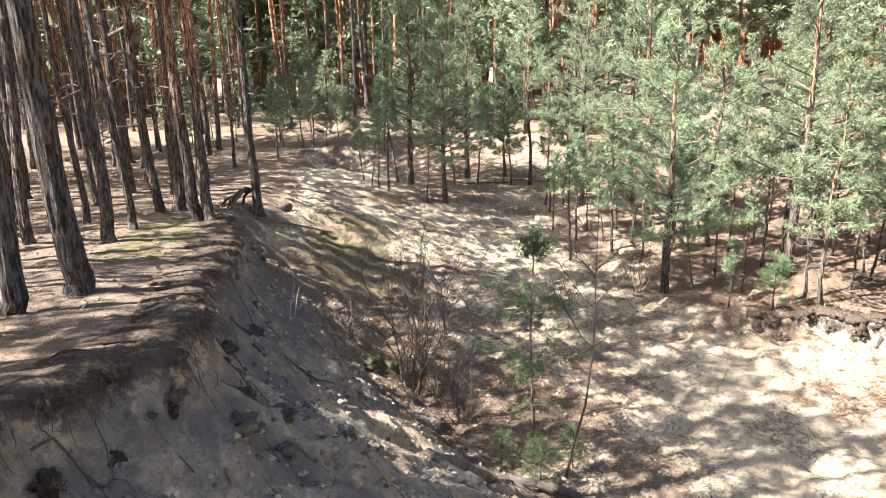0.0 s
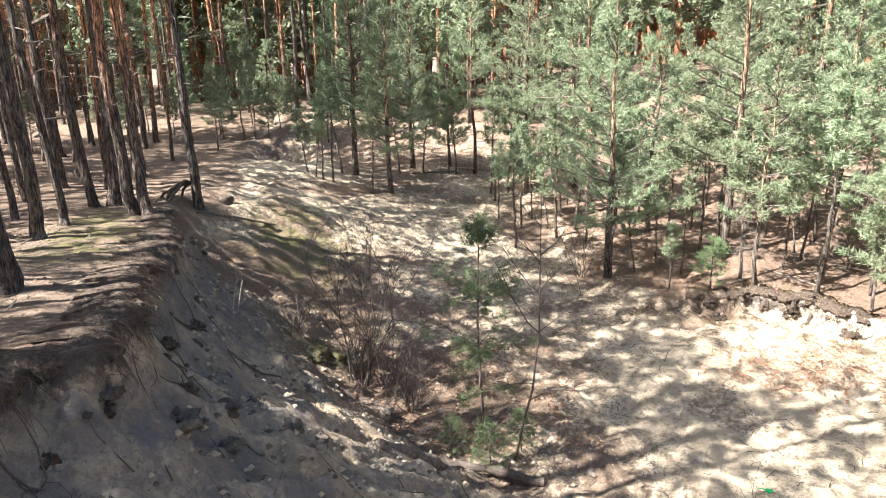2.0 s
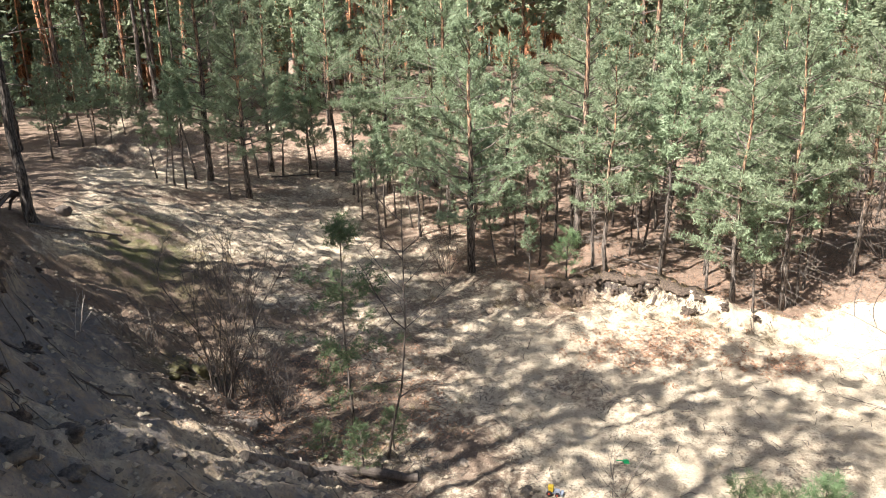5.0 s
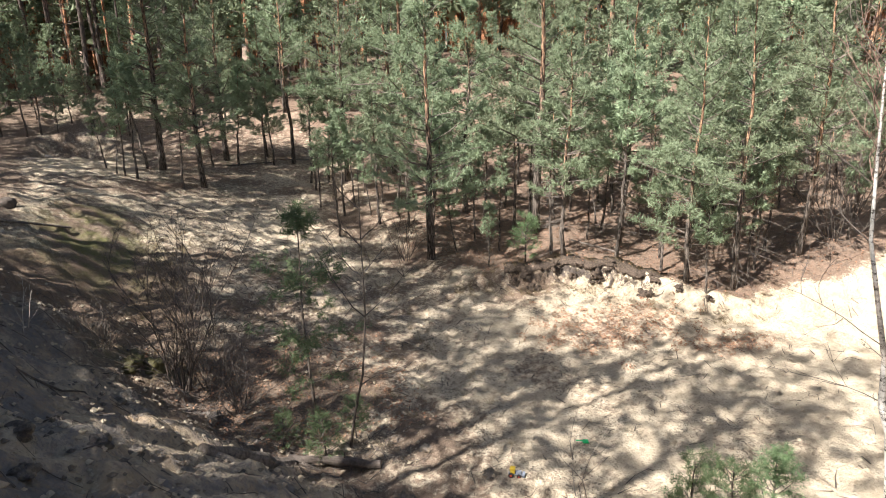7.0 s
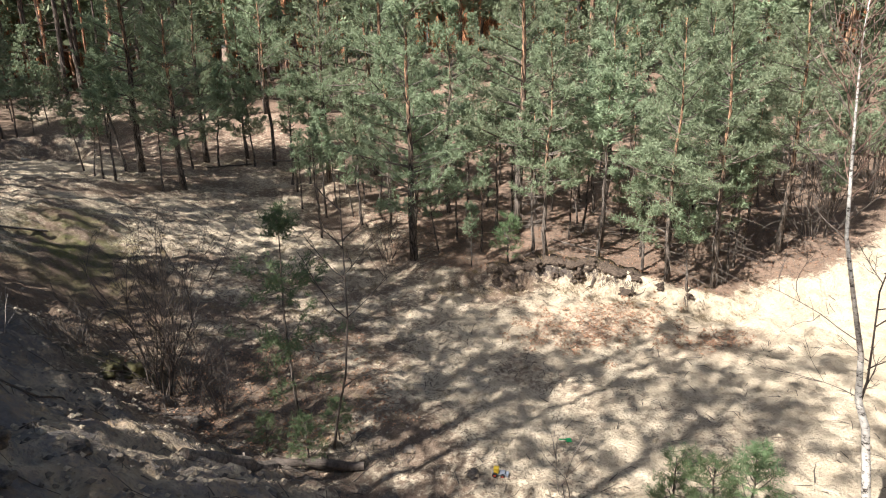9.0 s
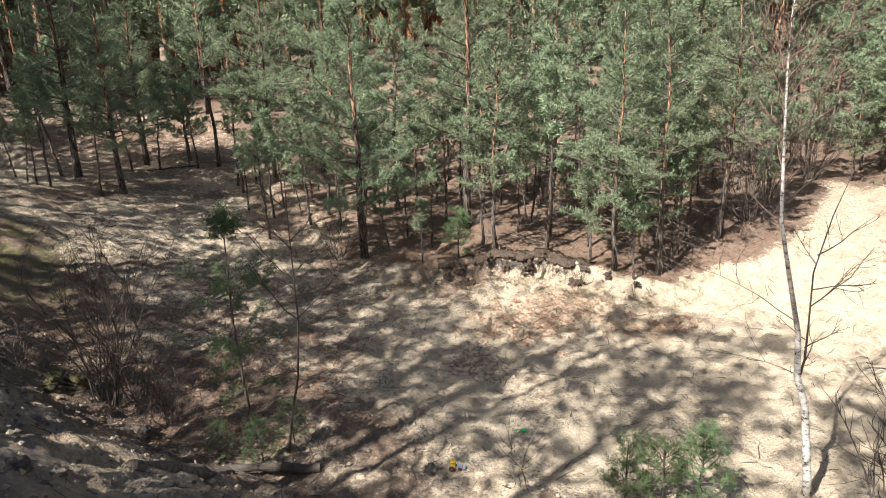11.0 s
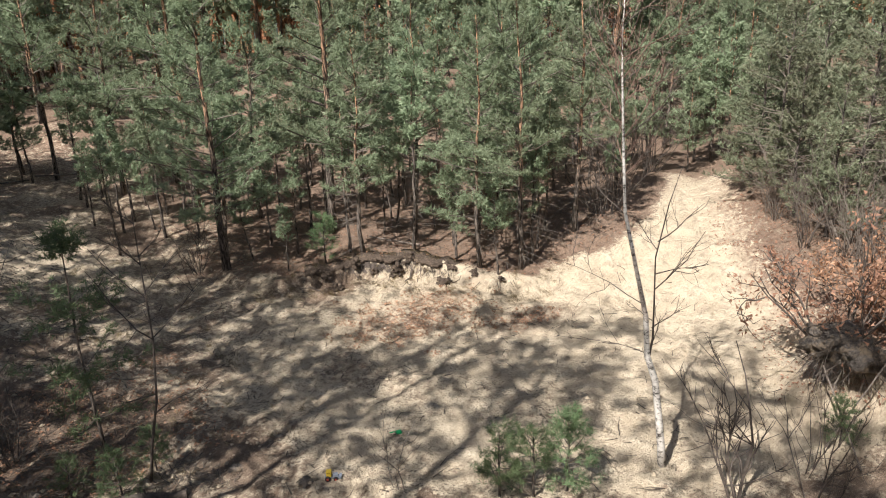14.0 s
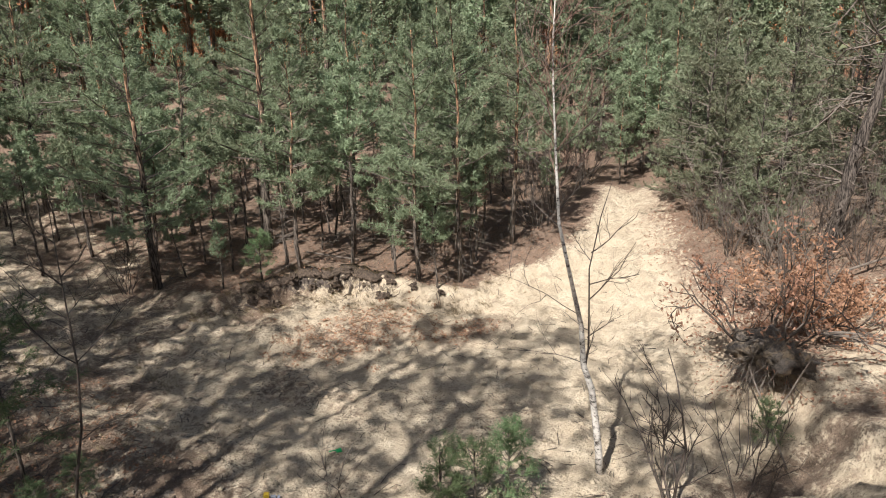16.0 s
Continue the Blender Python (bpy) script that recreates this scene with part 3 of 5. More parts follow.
mids = [tagged(pine_young(40 + i, hh, low=0.2, needle_mat=M_NEEDLE, k=4, size=0.26, width=0.095, wide=0.24, twigs=False, dense=0.45), "half-grown Scots pine with dense green crown", "pine tree", "half-grown pines in the wood")
        for i, hh in enumerate([8.5, 9.5, 10.5, 9.0])]
MID = Stock(mids)
thin = [tagged(pine_young(60 + i, hh, full=0.5, low=0.42, wide=0.17, k=5, size=0.14, width=0.034), "thin suppressed pine sapling with sparse top", "pine tree", "thin pine poles")
        for i, hh in enumerate([3.8, 4.4, 3.2])]
THIN = Stock(thin)
talls = [tagged(pine_tall(80 + i, hh, rr, 0.6, low_green=lg, stubs=10, lean=ln, tuft_share=0.44), "tall forest pine with bare flaking trunk and high crown", "pine tree", "tall pines of the old wood")
         for i, (hh, rr, lg, ln) in enumerate([(13.5, 0.085, 1, (0, 0)), (14.5, 0.10, 2, (0.02, 0)), (13, 0.07, 1, (-0.02, 0.01)), (14.5, 0.11, 3, (0.0, -0.02)), (12, 0.055, 2, (0.03, 0.0))])]
TALL = Stock(talls)
loose = [tagged(pine_tall(90 + i, hh, rr, 0.62, low_green=lg, stubs=11, lean=ln, tuft_share=0.22), "tall forest pine with bare flaking trunk and thin crown", "pine tree", "tall pines of the old wood")
         for i, (hh, rr, lg, ln) in enumerate([(13.5, 0.085, 1, (0, 0)), (14.5, 0.10, 2, (0.02, 0)), (13, 0.07, 1, (-0.02, 0.01)), (14.5, 0.11, 2, (0.0, -0.02)), (12, 0.055, 2, (0.03, 0.0))])]
LOOSE = Stock(loose)

# ---- old wood on the plateau ----
# foremost trunks: x, y, radius, height, lean east, lean north
for i, (x, y, r, hh, le, ln) in enumerate([(-3.68, 6.54, 0.118, 13, -0.015, 0.0), (-3.86, 5.74, 0.085, 12.5, 0.02, 0.0), (-5.11, 10.16, 0.088, 12.5, -0.012, 0.0), (-5.28, 11.37, 0.062, 12, -0.026, 0),
                                            (-5.8, 13.82, 0.09, 13, 0.0, 0), (-5.43, 13.86, 0.12, 14, 0.03, 0), (-4.58, 12.57, 0.10, 12.5, -0.014, 0), (-4.29, 12.4, 0.09, 12.5, -0.036, 0),
                                            (-6.44, 10.35, 0.08, 12.5, 0.05, 0), (-4.04, 14.87, 0.095, 10, -0.01, 0)]):
    base = pine_tall(200 + i, hh, r, 0.6 if i < 9 else 0.5, bark=M_GREYPINE if i in (0, 1, 2, 3, 9) else M_PINE, stubs=9, lean=(le, ln), sides=26, split=True, tuft_share=0.25)
    set_at(tagged(base, "old pine with furrowed grey bark at the rim" if i in (0, 1, 2, 3) else "leaning grey pine standing on bared roots" if i == 9 else "old pine with orange upper trunk on the plateau", "pine tree", "tall pines of the old wood"), stand(base, x, y))

rng = random.Random(5)
spots = [(-3.66, 6.61), (-3.9, 5.7), (-5.2, 10.2), (-5.4, 11.6), (-5.5, 13.7), (-4.5, 12.5), (-4.2, 16.1), (-6.4, 10.3)]


def free(x, y, gap):
    return all((x - a) ** 2 + (y - b) ** 2 > gap * gap for a, b in spots)


def scatter(n, xr, yr, gap, ok, tries=6000):
    out = []
    for _ in range(tries):
        x, y = rng.uniform(*xr), rng.uniform(*yr)
        if ok(x, y) and free(x, y, gap):
            spots.append((x, y))
            out.append((x, y))
            if len(out) >= n:
                break
    return out


def on_plateau(x, y):
    return spot(x, y)[1] < -1.2 and x < -1.5 and not (x > -6 and y < 12)


def any_turn(a=2.0):
    return (rng.uniform(-a, a), rng.uniform(-a, a))


seen = lambda x, y: on_plateau(x, y) and (x > -0.76 * y - 0.5 or (x < -15 and (x * 7 + y * 13) % 3 < 0.9))
for x, y in scatter(105, (-24, -4.5), (4, 32), 1.1, seen):
    (LOOSE if y < 25 else TALL).put(rng.randrange(5), stand(None, x, y, rng.uniform(0, 360), rng.uniform(0.85, 1.02) * (1.0 if x > -7 else 1.1), any_turn()))
for x, y in scatter(95, (-36, 12), (31, 54), 1.4, lambda x, y: y > 33 - 0.1 * x):
    (LOOSE if x < 3 else TALL).put(rng.randrange(5), stand(None, x, y, rng.uniform(0, 360), rng.uniform(1.05, 1.35), any_turn()))
# pines behind and beside the viewer, which shade the pit: x, y, kind, turn
SHADE = ((-5.8, 4.4, 4, 120), (-9.4, 1.4, 4, 90), (-8.2, 7.4, 3, 0), (-8.8, 9.2, 4, 150), (-9.4, 11.0, 1, 0), (-14.8, 11.6, 1, 90), (-11.2, 3.2, 1, 120), (-8.2, 2.0, 4, 120), (-2.8, 1.4, 0, 270), 
         (-5.2, 3.8, 1, 240), (-4.0, 3.8, 3, 150), (-2.2, -0.4, 1, 120), (-13.6, 11.6, 3, 210), (-3.4, -0.4, 4, 300), (-9.4, 8.0, 3, 270), (-11.2, 6.2, 0, 30), (-7.6, 6.2, 1, 150),
         (-11.2, 2.6, 1, 150), (-7.0, 6.2, 2, 120), (-10.6, 8.6, 1, 30), (-10.6, 11.0, 1, 120))
for x, y, kind, turn in SHADE:
    spots.append((x, y))
    TALL.put(kind, stand(None, x, y, turn, 0.95))
for x, y in scatter(18, (-24, 8), (-18, -8), 2.2, lambda x, y: True):
    TALL.put(rng.randrange(5), stand(None, x, y, rng.uniform(0, 360), rng.uniform(0.85, 1.1)))
rng = random.Random(17)
# undergrowth pines among the tall trunks
for x, y in scatter(30, (-14, 2), (20, 40), 1.2, lambda x, y: y > 27 + 0.2 * abs(x + 4) or (x < -6 and y > 18)):
    REAR.put(rng.randrange(4), stand(None, x, y, rng.uniform(0, 360), rng.uniform(0.5, 0.85)))

for x, y in scatter(16, (-16, 6), (34, 50), 1.8, lambda x, y: True):
    MID.put(rng.randrange(4), stand(None, x, y, rng.uniform(0, 360), rng.uniform(0.85, 1.15), any_turn()))

# ---- the young wood beyond the pit ----
for k, (x, y, sz) in enumerate([(5.25, 15.34, 1.0), (7.9, 15.0, 1.08), (9.46, 11.05, 0.92), (10.3, 10.6, 0.9), (7.83, 13.3, 0.95), (4.50, 21.54, 1.0), (0.12, 20.92, 0.9), (-1.01, 22.52, 0.95), (2.38, 25.10, 0.9), (12.0, 10.6, 1.0),
                                (7.2, 17.8, 1.1), (3.18, 24.28, 0.9), (0.97, 24.81, 0.95), (6.0, 19.5, 1.0), (11.2, 12.4, 1.05), (9.2, 13.2, 1.0)]):
    spots.append((x, y))
    YOUNG.put(k, stand(None, x, y, 67 * k, sz))
for k, (x, y, sz) in enumerate([(7.6, 13.6, 0.9), (8.75, 12.6, 0.9), (9.3, 11.7, 0.8), (-0.43, 20.76, 0.8), (-1.45, 22.52, 0.9), (-2.19, 21.36, 0.8), (-1.93, 21.00, 0.7), (-1.65, 21.18, 0.8), (-2.48, 21.78, 0.75),
                                (0.48, 23.75, 0.8), (1.32, 24.05, 0.8), (2.23, 24.11, 0.8), (2.47, 24.05, 0.85), (4.05, 22.38, 0.8), (9.6, 10.6, 0.8), (10.6, 10.6, 0.8), (11.1, 10.9, 0.7), (6.24, 14.08, 0.6)]):
    spots.append((x, y))
    THIN.put(k, stand(None, x, y, 97 * k, sz, any_turn(5)))


def in_wood(x, y, lo):
    return spot(x, y)[3] > lo or (0.85 * x + 0.53 * y > 21.5 and y > 0.6 * x - 2)


for x, y in scatter(58, (3.5, 30), (10, 30), 1.25, lambda x, y: in_wood(x, y, 1.5)):
    (YOUNG if spot(x, y)[3] < 2.6 else REAR).put(rng.randrange(12), stand(None, x, y, rng.uniform(0, 360), rng.uniform(0.85, 1.12), any_turn()))
for x, y in scatter(46, (0, 40), (15, 38), 1.7, lambda x, y: in_wood(x, y, 5.5) or (y > 30 and x > 0)):
    MID.put(rng.randrange(4), stand(None, x, y, rng.uniform(0, 360), rng.uniform(0.85, 1.15), any_turn()))
for x, y in scatter(66, (5, 17), (10, 20), 0.6, lambda x, y: 0.5 < spot(x, y)[3] < 6.0):
    THIN.put(rng.randrange(3), stand(None, x, y, rng.uniform(0, 360), rng.uniform(0.6, 1.0), any_turn(5)))

# ---- drab pines beyond the sandy track ----
drab = [tagged(pine_young(70 + i, hh, low=0.0, needle_mat=M_NEEDLE_DRAB, wide=0.3, dense=0.6, full=0.9, k=6, size=0.15, width=0.034, bark=M_GREYPINE), "drab olive pine with many dry twigs", "pine tree", "pines beyond the track")
        for i, hh in enumerate([6.0, 7.0])]
DRAB = Stock(drab)
for k, (x, y, sz) in enumerate([(16.7, 9.0, 0.75), (15.9, 8.0, 0.7), (15.3, 7.1, 0.8), (14.9, 6.2, 0.75), (14.8, 5.5, 0.45), (16.6, 6.4, 1.0), (17.1, 7.7, 0.95), (18.2, 9.2, 1.0), (16.5, 3.6, 0.9), (17.8, 5.4, 1.0), (16.9, 2.4, 0.9), (19.5, 7.4, 1.05), (18.6, 3.4, 1.0), (20.0, 9.8, 1.1)]):
    spots.append((x, y))
    DRAB.put(k, stand(None, x, y, 83 * k, sz, any_turn(2)))
for k, (x, y, sz) in enumerate([(17.6, 11.4, 0.8), (18.5, 10.7, 0.85), (19.1, 12.2, 1.0), (18.9, 11.5, 0.9), (20.3, 11.0, 1.0), (20.6, 12.6, 1.05), (17.0, 12.4, 0.9)]):
    spots.append((x, y))
    REAR.put(k, stand(None, x, y, 71 * k, sz, any_turn(2)))
for x, y in scatter(12, (15, 30), (-3, 14), 1.4, lambda x, y: spot(x, y)[4] > 2.0 and y > -1.0):
    DRAB.put(rng.randrange(2), stand(None, x, y, rng.uniform(0, 360), rng.uniform(0.8, 1.1), any_turn(2)))
for x, y in scatter(14, (3.0, 5.6), (16.5, 23), 0.55, lambda x, y: True):
    THIN.put(rng.randrange(3), stand(None, x, y, rng.uniform(0, 360), rng.uniform(0.6, 1.0), any_turn(5)))
for x, y in scatter(20, (20, 40), (-4, 26), 1.7, lambda x, y: spot(x, y)[4] > 3.0):
    MID.put(rng.randrange(4), stand(None, x, y, rng.uniform(0, 360), rng.uniform(0.7, 1.0), any_turn()))
gnarled = pine_tall(260, 13, 0.14, 0.5, stubs=30, bark=M_GREYPINE, lean=(0.12, -0.11), sides=12, split=True)
set_at(tagged(gnarled, "grey leaning pine with many gnarled dead branches", "pine tree"), stand(gnarled, 15.2, 4.75))


# ---- far woods all round ----
def far_woods(seed, n):
    """Trunks and ragged crowns of the woods in the distance."""
    rg = np.random.default_rng(seed)
    tr, cr = Form(), Form()
    for i in range(n):
        ang, dist = (rg.uniform(-0.9, 1.7) if i % 5 else rg.uniform(0, 2 * math.pi)), 54 + 50 * rg.random() ** 1.5
        x, y = math.sin(ang) * dist, math.cos(ang) * dist
        z, h = ground(x, y), rg.uniform(13, 19)
        tr.tube([(x, y, z - 0.3), (x + rg.normal(0, 0.2), y, z + h * 0.5), (x + rg.normal(0, 0.4), y, z + h)], [0.17, 0.12, 0.04], 4)
        k = 46
        lv = rg.uniform(0.16, 1.0, k)
        sp = (0.5 + 1.9 * (1 - lv))[:, None]
        P = np.array([x, y, z]) + np.concatenate([rg.normal(0, 1, (k, 2)) * sp * 0.7, (lv * h)[:, None]], 1)
        W = rg.normal(0, 1, (k, 3)) * np.array([1, 1, 0.5])
        W /= np.linalg.norm(W, axis=1)[:, None]
        cr.blades(P, W, rg.uniform(0.7, 1.5, k), rg.uniform(0.4, 0.8, k), rg)
    base = thing("far_woods", "distant pine woods with dark crowns", "woods", kind="stuff")
    tagged(part("trunks", tr, M_PINE, base), kind="stuff")
    tagged(part("crowns", cr, M_NEEDLE_FAR, base), kind="stuff")


far_woods(600, 1800)


# ---- shrubs and saplings ----
def branching(form, p, way, length, r, depth, rng, rise=0.2, twigs=3, sides=4, crook=0.14):
    pts, q, d = [np.array(p, float)], np.array(p, float), unit(np.array(way, float))
    for _ in range(5):
        d = unit(d + np.array([0, 0, rise / 5]) + rng.normal(0, crook, 3))
        q = q + d * length / 5
        pts.append(q.copy())
    form.tube(pts, [r * (1 - 0.8 * i / 5) + 0.0015 for i in range(6)], sides if depth else 3)
    if depth:
        for _ in range(twigs):
            i = int(rng.integers(1, 5))
            w = unit(unit(pts[i + 1] - pts[i]) + rng.normal(0, 0.55, 3) + np.array([0, 0, 0.15]))
            branching(form, pts[i], w, length * rng.uniform(0.35, 0.6), r * 0.5, depth - 1, rng, rise, twigs, sides, crook)
    return pts


def bare_shrub(name, label, seed, h, stems, spread, r=0.012, depth=2, mat=M_SHRUB, twigs=3):
    """Bare stems that fan out of one stool."""
    rng = np.random.default_rng(seed)
    base = thing(name, label, "shrub")
    for s in range(stems):
        ang = rng.uniform(0, 2 * math.pi)
        out = spread * rng.uniform(0.2, 1.0)
        f = Form()
        p = np.array([math.cos(ang) * 0.15 * rng.random(), math.sin(ang) * 0.15 * rng.random(), -0.08])
        branching(f, p, (math.cos(ang) * out, math.sin(ang) * out, 1.0), h * rng.uniform(0.6, 1.05), r * rng.uniform(0.7, 1.2), depth, rng, 0.25, twigs)
        part("stem", f, mat, base)
    return base


def put(ob, x, y, turn=0.0, size=1.0, tilt=(0, 0), lift=0.0):
    return set_at(ob, stand(ob, x, y, turn, size, tilt, sink=-lift))


put(bare_shrub("bare_shrub", "leafless dark shrub with many upright stems in the pit", 301, 2.5, 13, 0.42, 0.011, 2, M_SHRUB, 5), -0.61, 10.72)
put(bare_shrub("bare_shrub", "leafless pale twiggy shrub at the foot of the slope", 302, 1.0, 12, 0.7, 0.007, 2, M_TWIG), -1.76, 11.37)
put(bare_shrub("bare_shrub", "leafless low twiggy shrub in dry litter", 303, 1.1, 12, 0.8, 0.008, 2, M_SHRUB), 0.25, 10.0)
put(bare_shrub("bare_shrub", "leafless grey twiggy shrub in dry litter", 304, 1.2, 10, 0.6, 0.008, 2, M_TWIG), -0.20, 10.86)
put(bare_shrub("bare_shrub", "low brown twiggy shrub on mossy ground", 305, 0.8, 14, 0.8, 0.006, 2, M_SHRUB), -0.65, 14.36)
put(bare_shrub("bare_shrub", "leafless dark shrub on the sunny sand", 306, 2.0, 3, 0.45, 0.019, 2, M_SHRUB, 5), 7.0, 3.35)
put(bare_shrub("bare_shrub", "leafless thin shrub on the sunny sand", 307, 1.5, 4, 0.9, 0.009, 2, M_SHRUB, 3), 7.7, 2.85)
put(bare_shrub("bare_shrub", "leafless thin shrub below the root mass", 308, 1.7, 4, 0.7, 0.007, 2, M_SHRUB, 2), 8.2, 3.2)
put(bare_shrub("bare_shrub", "leafless reddish shrub under the young pines", 309, 1.5, 9, 0.6, 0.008, 2), 4.7, 15.8)
put(bare_shrub("bare_shrub", "thin leafless whip at the slope's foot", 310, 1.5, 2, 0.25, 0.008, 1, M_TWIG), 4.1, 6.2)
put(bare_shrub("bare_shrub", "thin pale leafless whip below the rim", 311, 1.0, 2, 0.2, 0.006, 1, M_PALE), -2.45, 10.01)
put(bare_shrub("bare_shrub", "tangled dark brushwood beside the track", 312, 2.6, 14, 0.6, 0.012, 2), 12.9, 10.6)
put(bare_shrub("bare_shrub", "tangled dark brushwood beside the track", 313, 2.4, 14, 0.6, 0.012, 2), 14.2, 11.2)
put(bare_shrub("bare_shrub", "purplish leafless brushwood at the track's end", 314, 2.6, 14, 0.6, 0.012, 2), 16.6, 11.9)

rg = np.random.default_rng(640)
for k in range(20):
    z0 = rg.uniform(1.0, 6.0)
    side = rg.uniform(-0.9, 0.9) + (0.0 if k % 3 else math.pi)
    f = Form()
    branching(f, (0.12 * z0, -0.11 * z0, z0), (-0.74 * math.cos(side) - 0.67 * math.sin(side), 0.67 * math.cos(side) - 0.74 * math.sin(side), rg.uniform(-0.35, 0.25)), rg.uniform(1.0, 2.6), 0.024, 2, rg, 0.15, 3, 4, 0.26)
    part("dead_branch", f, M_TWIG if k % 3 else M_ROOT, gnarled)

for i, (x, y, h) in enumerate([(14.2, 6.3, 2.0), (14.3, 5.5, 2.4), (14.6, 4.7, 2.2), (15.0, 7.4, 1.8), (14.9, 3.9, 2.4), (13.9, 5.0, 1.6)]):
    put(tagged(bare_shrub("bare_shrub", "dense grey-brown twiggy scrub beyond the track", 620 + i, h, 10, 0.7, 0.009, 2, M_TWIG if i % 2 else M_SHRUB, 4), group="scrub beyond the track"), x, y)


def oak_shrub(seed, h, spread, leaves, label):
    """A crooked shrub that has kept its dry leaves."""
    rng = np.random.default_rng(seed)
    base = thing("oak_shrub", label, "shrub")
    tips = []
    for s in range(9):
        ang = rng.uniform(0, 2 * math.pi)
        f = Form()
        pts = branching(f, np.array([0.1 * math.cos(ang), 0.1 * math.sin(ang), -0.05]), (math.cos(ang) * spread, math.sin(ang) * spread, 0.8), h * rng.uniform(0.7, 1.1), 0.022, 3, rng, 0.55, 3, 4, 0.24)
        part("stem", f, M_SHRUB, base)
        tips += list(np.array(f.v)[::3][-400:])
    tips = np.array(tips)
    n = leaves
    P = tips[rng.integers(0, len(tips), n)] + rng.normal(0, 0.05, (n, 3))
    W = rng.normal(0, 1, (n, 3))
    W /= np.linalg.norm(W, axis=1)[:, None]
    fl = Form()
    fl.blades(P, W, rng.uniform(0.05, 0.10, n), rng.uniform(0.03, 0.05, n), rng)
    tagged(part("foliage", fl, M_DRYLEAF, base, "sparse rust-brown dry leaves"), kind="stuff")
    return base


put(oak_shrub(320, 1.9, 0.85, 1100, "crooked oak shrub with sparse dry leaves on the root mass"), 10.0, 3.75, 20, lift=0.35)
put(oak_shrub(321, 1.35, 1.1, 3000, "low oak shrub full of rust-brown leaves"), 11.8, 3.6, 80)
put(oak_shrub(322, 0.85, 1.3, 1900, "low oak scrub full of rust-brown leaves"), 12.9, 3.9, 140)


def sparse_sapling(seed):
    """A thin young pine with a few separate tiers of needles."""
    rng = np.random.default_rng(seed)
    base = thing("pine_sapling", "slender pine sapling with sparse tiers of needles", "pine sapling")
    tr, br, cr = Form(), Form(), Form()
    spine = [(0, 0, -0.1), (-0.02, 0, 0.6), (-0.05, 0, 1.2), (-0.07, 0, 1.8), (-0.05, 0, 2.5), (-0.03, 0, 3.2)]
    tr.tube(spine, [0.027, 0.024, 0.02, 0.016, 0.011, 0.005], 7)
    tufts = []
    for z, n, l, up in ((3.15, 3, 0.12, 1.2), (3.0, 5, 0.2, 0.9), (2.35, 6, 0.55, 0.15), (2.2, 4, 0.45, -0.1), (1.5, 5, 0.75, 0.05), (1.35, 3, 0.5, -0.1), (0.75, 3, 0.5, 0.1)):
        for q in range(n):
            ang = 2 * math.pi * q / n + rng.uniform(-0.4, 0.4)
            pts = limb_points((-0.05, 0, z), (math.cos(ang), math.sin(ang), up), l, 0.2, rng, 4)
            br.tube(pts, [0.008, 0.006, 0.005, 0.004, 0.003], 3)
            for j in range(15):
                a = pts[int(rng.integers(1, 5))] + rng.normal(0, 0.05, 3)
                tufts.append((a, np.array([math.cos(ang), math.sin(ang), 0.4]) + rng.normal(0, 0.5, 3)))
    needles(cr, tufts, rng, 16, 0.10, 0.011)
    part("trunk", tr, M_YOUNG, base, smooth=True)
    tagged(part("branchwork", br, M_TWIG, base), kind="stuff")
    tagged(part("foliage", cr, M_NEEDLE_BRIGHT, base, "loose tufts of green needles"), kind="stuff")
    return base


put(sparse_sapling(330), 1.27, 8.97)


def bare_sapling():
    base = thing("dead_sapling", "bare sapling with bent trunk and wide thin branches", "sapling")
    rng = np.random.default_rng(331)
    tr = Form()
    spine = [(0, 0, -0.1), (0.10, -0.02, 0.5), (0.24, -0.05, 1.1), (0.32, -0.06, 1.93), (0.32, -0.06, 3.0), (0.33, -0.06, 3.9)]
    tr.tube(spine, [0.021, 0.018, 0.015, 0.012, 0.008, 0.003], 7)
    part("trunk", tr, M_SHRUB, base, smooth=True)
    for z, ang, l, up in ((0.95, 0.1, 0.7, 0.4), (1.2, 3.3, 0.6, 0.3), (1.93, 3.1, 1.05, 0.75), (1.95, 0.2, 0.8, 0.6), (2.0, 1.4, 0.5, 0.5), (2.5, 2.9, 0.75, 0.8), (2.55, 0.0, 0.5, 0.7), (2.9, 3.4, 0.6, 0.8), (3.0, 0.5, 0.4, 0.7), (3.4, 2.6, 0.4, 0.9)):
        x = np.interp(z, [p[2] for p in spine], [p[0] for p in spine])
        f = Form()
        branching(f, (x, -0.06, z), (math.cos(ang), math.sin(ang), up), l * 1.15, 0.0075, 1, rng, 0.1, 4)
        part("branch", f, M_SHRUB, base)
    return base


put(bare_sapling(), 1.61, 8.31)
for x, y, s, seed in ((1.25, 8.15, 0.5, 340), (0.75, 8.7, 0.42, 341), (1.75, 8.5, 0.45, 342), (5.25, 5.0, 0.7, 343), (4.9, 5.25, 0.68, 344), (5.6, 4.8, 0.75, 345), (6.85, 13.4, 0.85, 346), (8.9, 3.1, 0.5, 347)):
    ob = pine_young(seed, 1.35, full=0.3 if seed < 343 else 0.5, low=0.05, wide=0.5 if seed < 343 else 0.36, k=11, size=0.10, width=0.010, twigs=False, needle_mat=M_NEEDLE_BRIGHT)
    ob.name = "small_pine"
    put(tagged(ob, "bushy little pine with bright green needles", "pine sapling", "little pines in the pit"), x, y, 40 * seed, s)


M_BROWN = wood_material("reddish_twig", (0.08, 0.05, 0.04), (0.24, 0.155, 0.12))


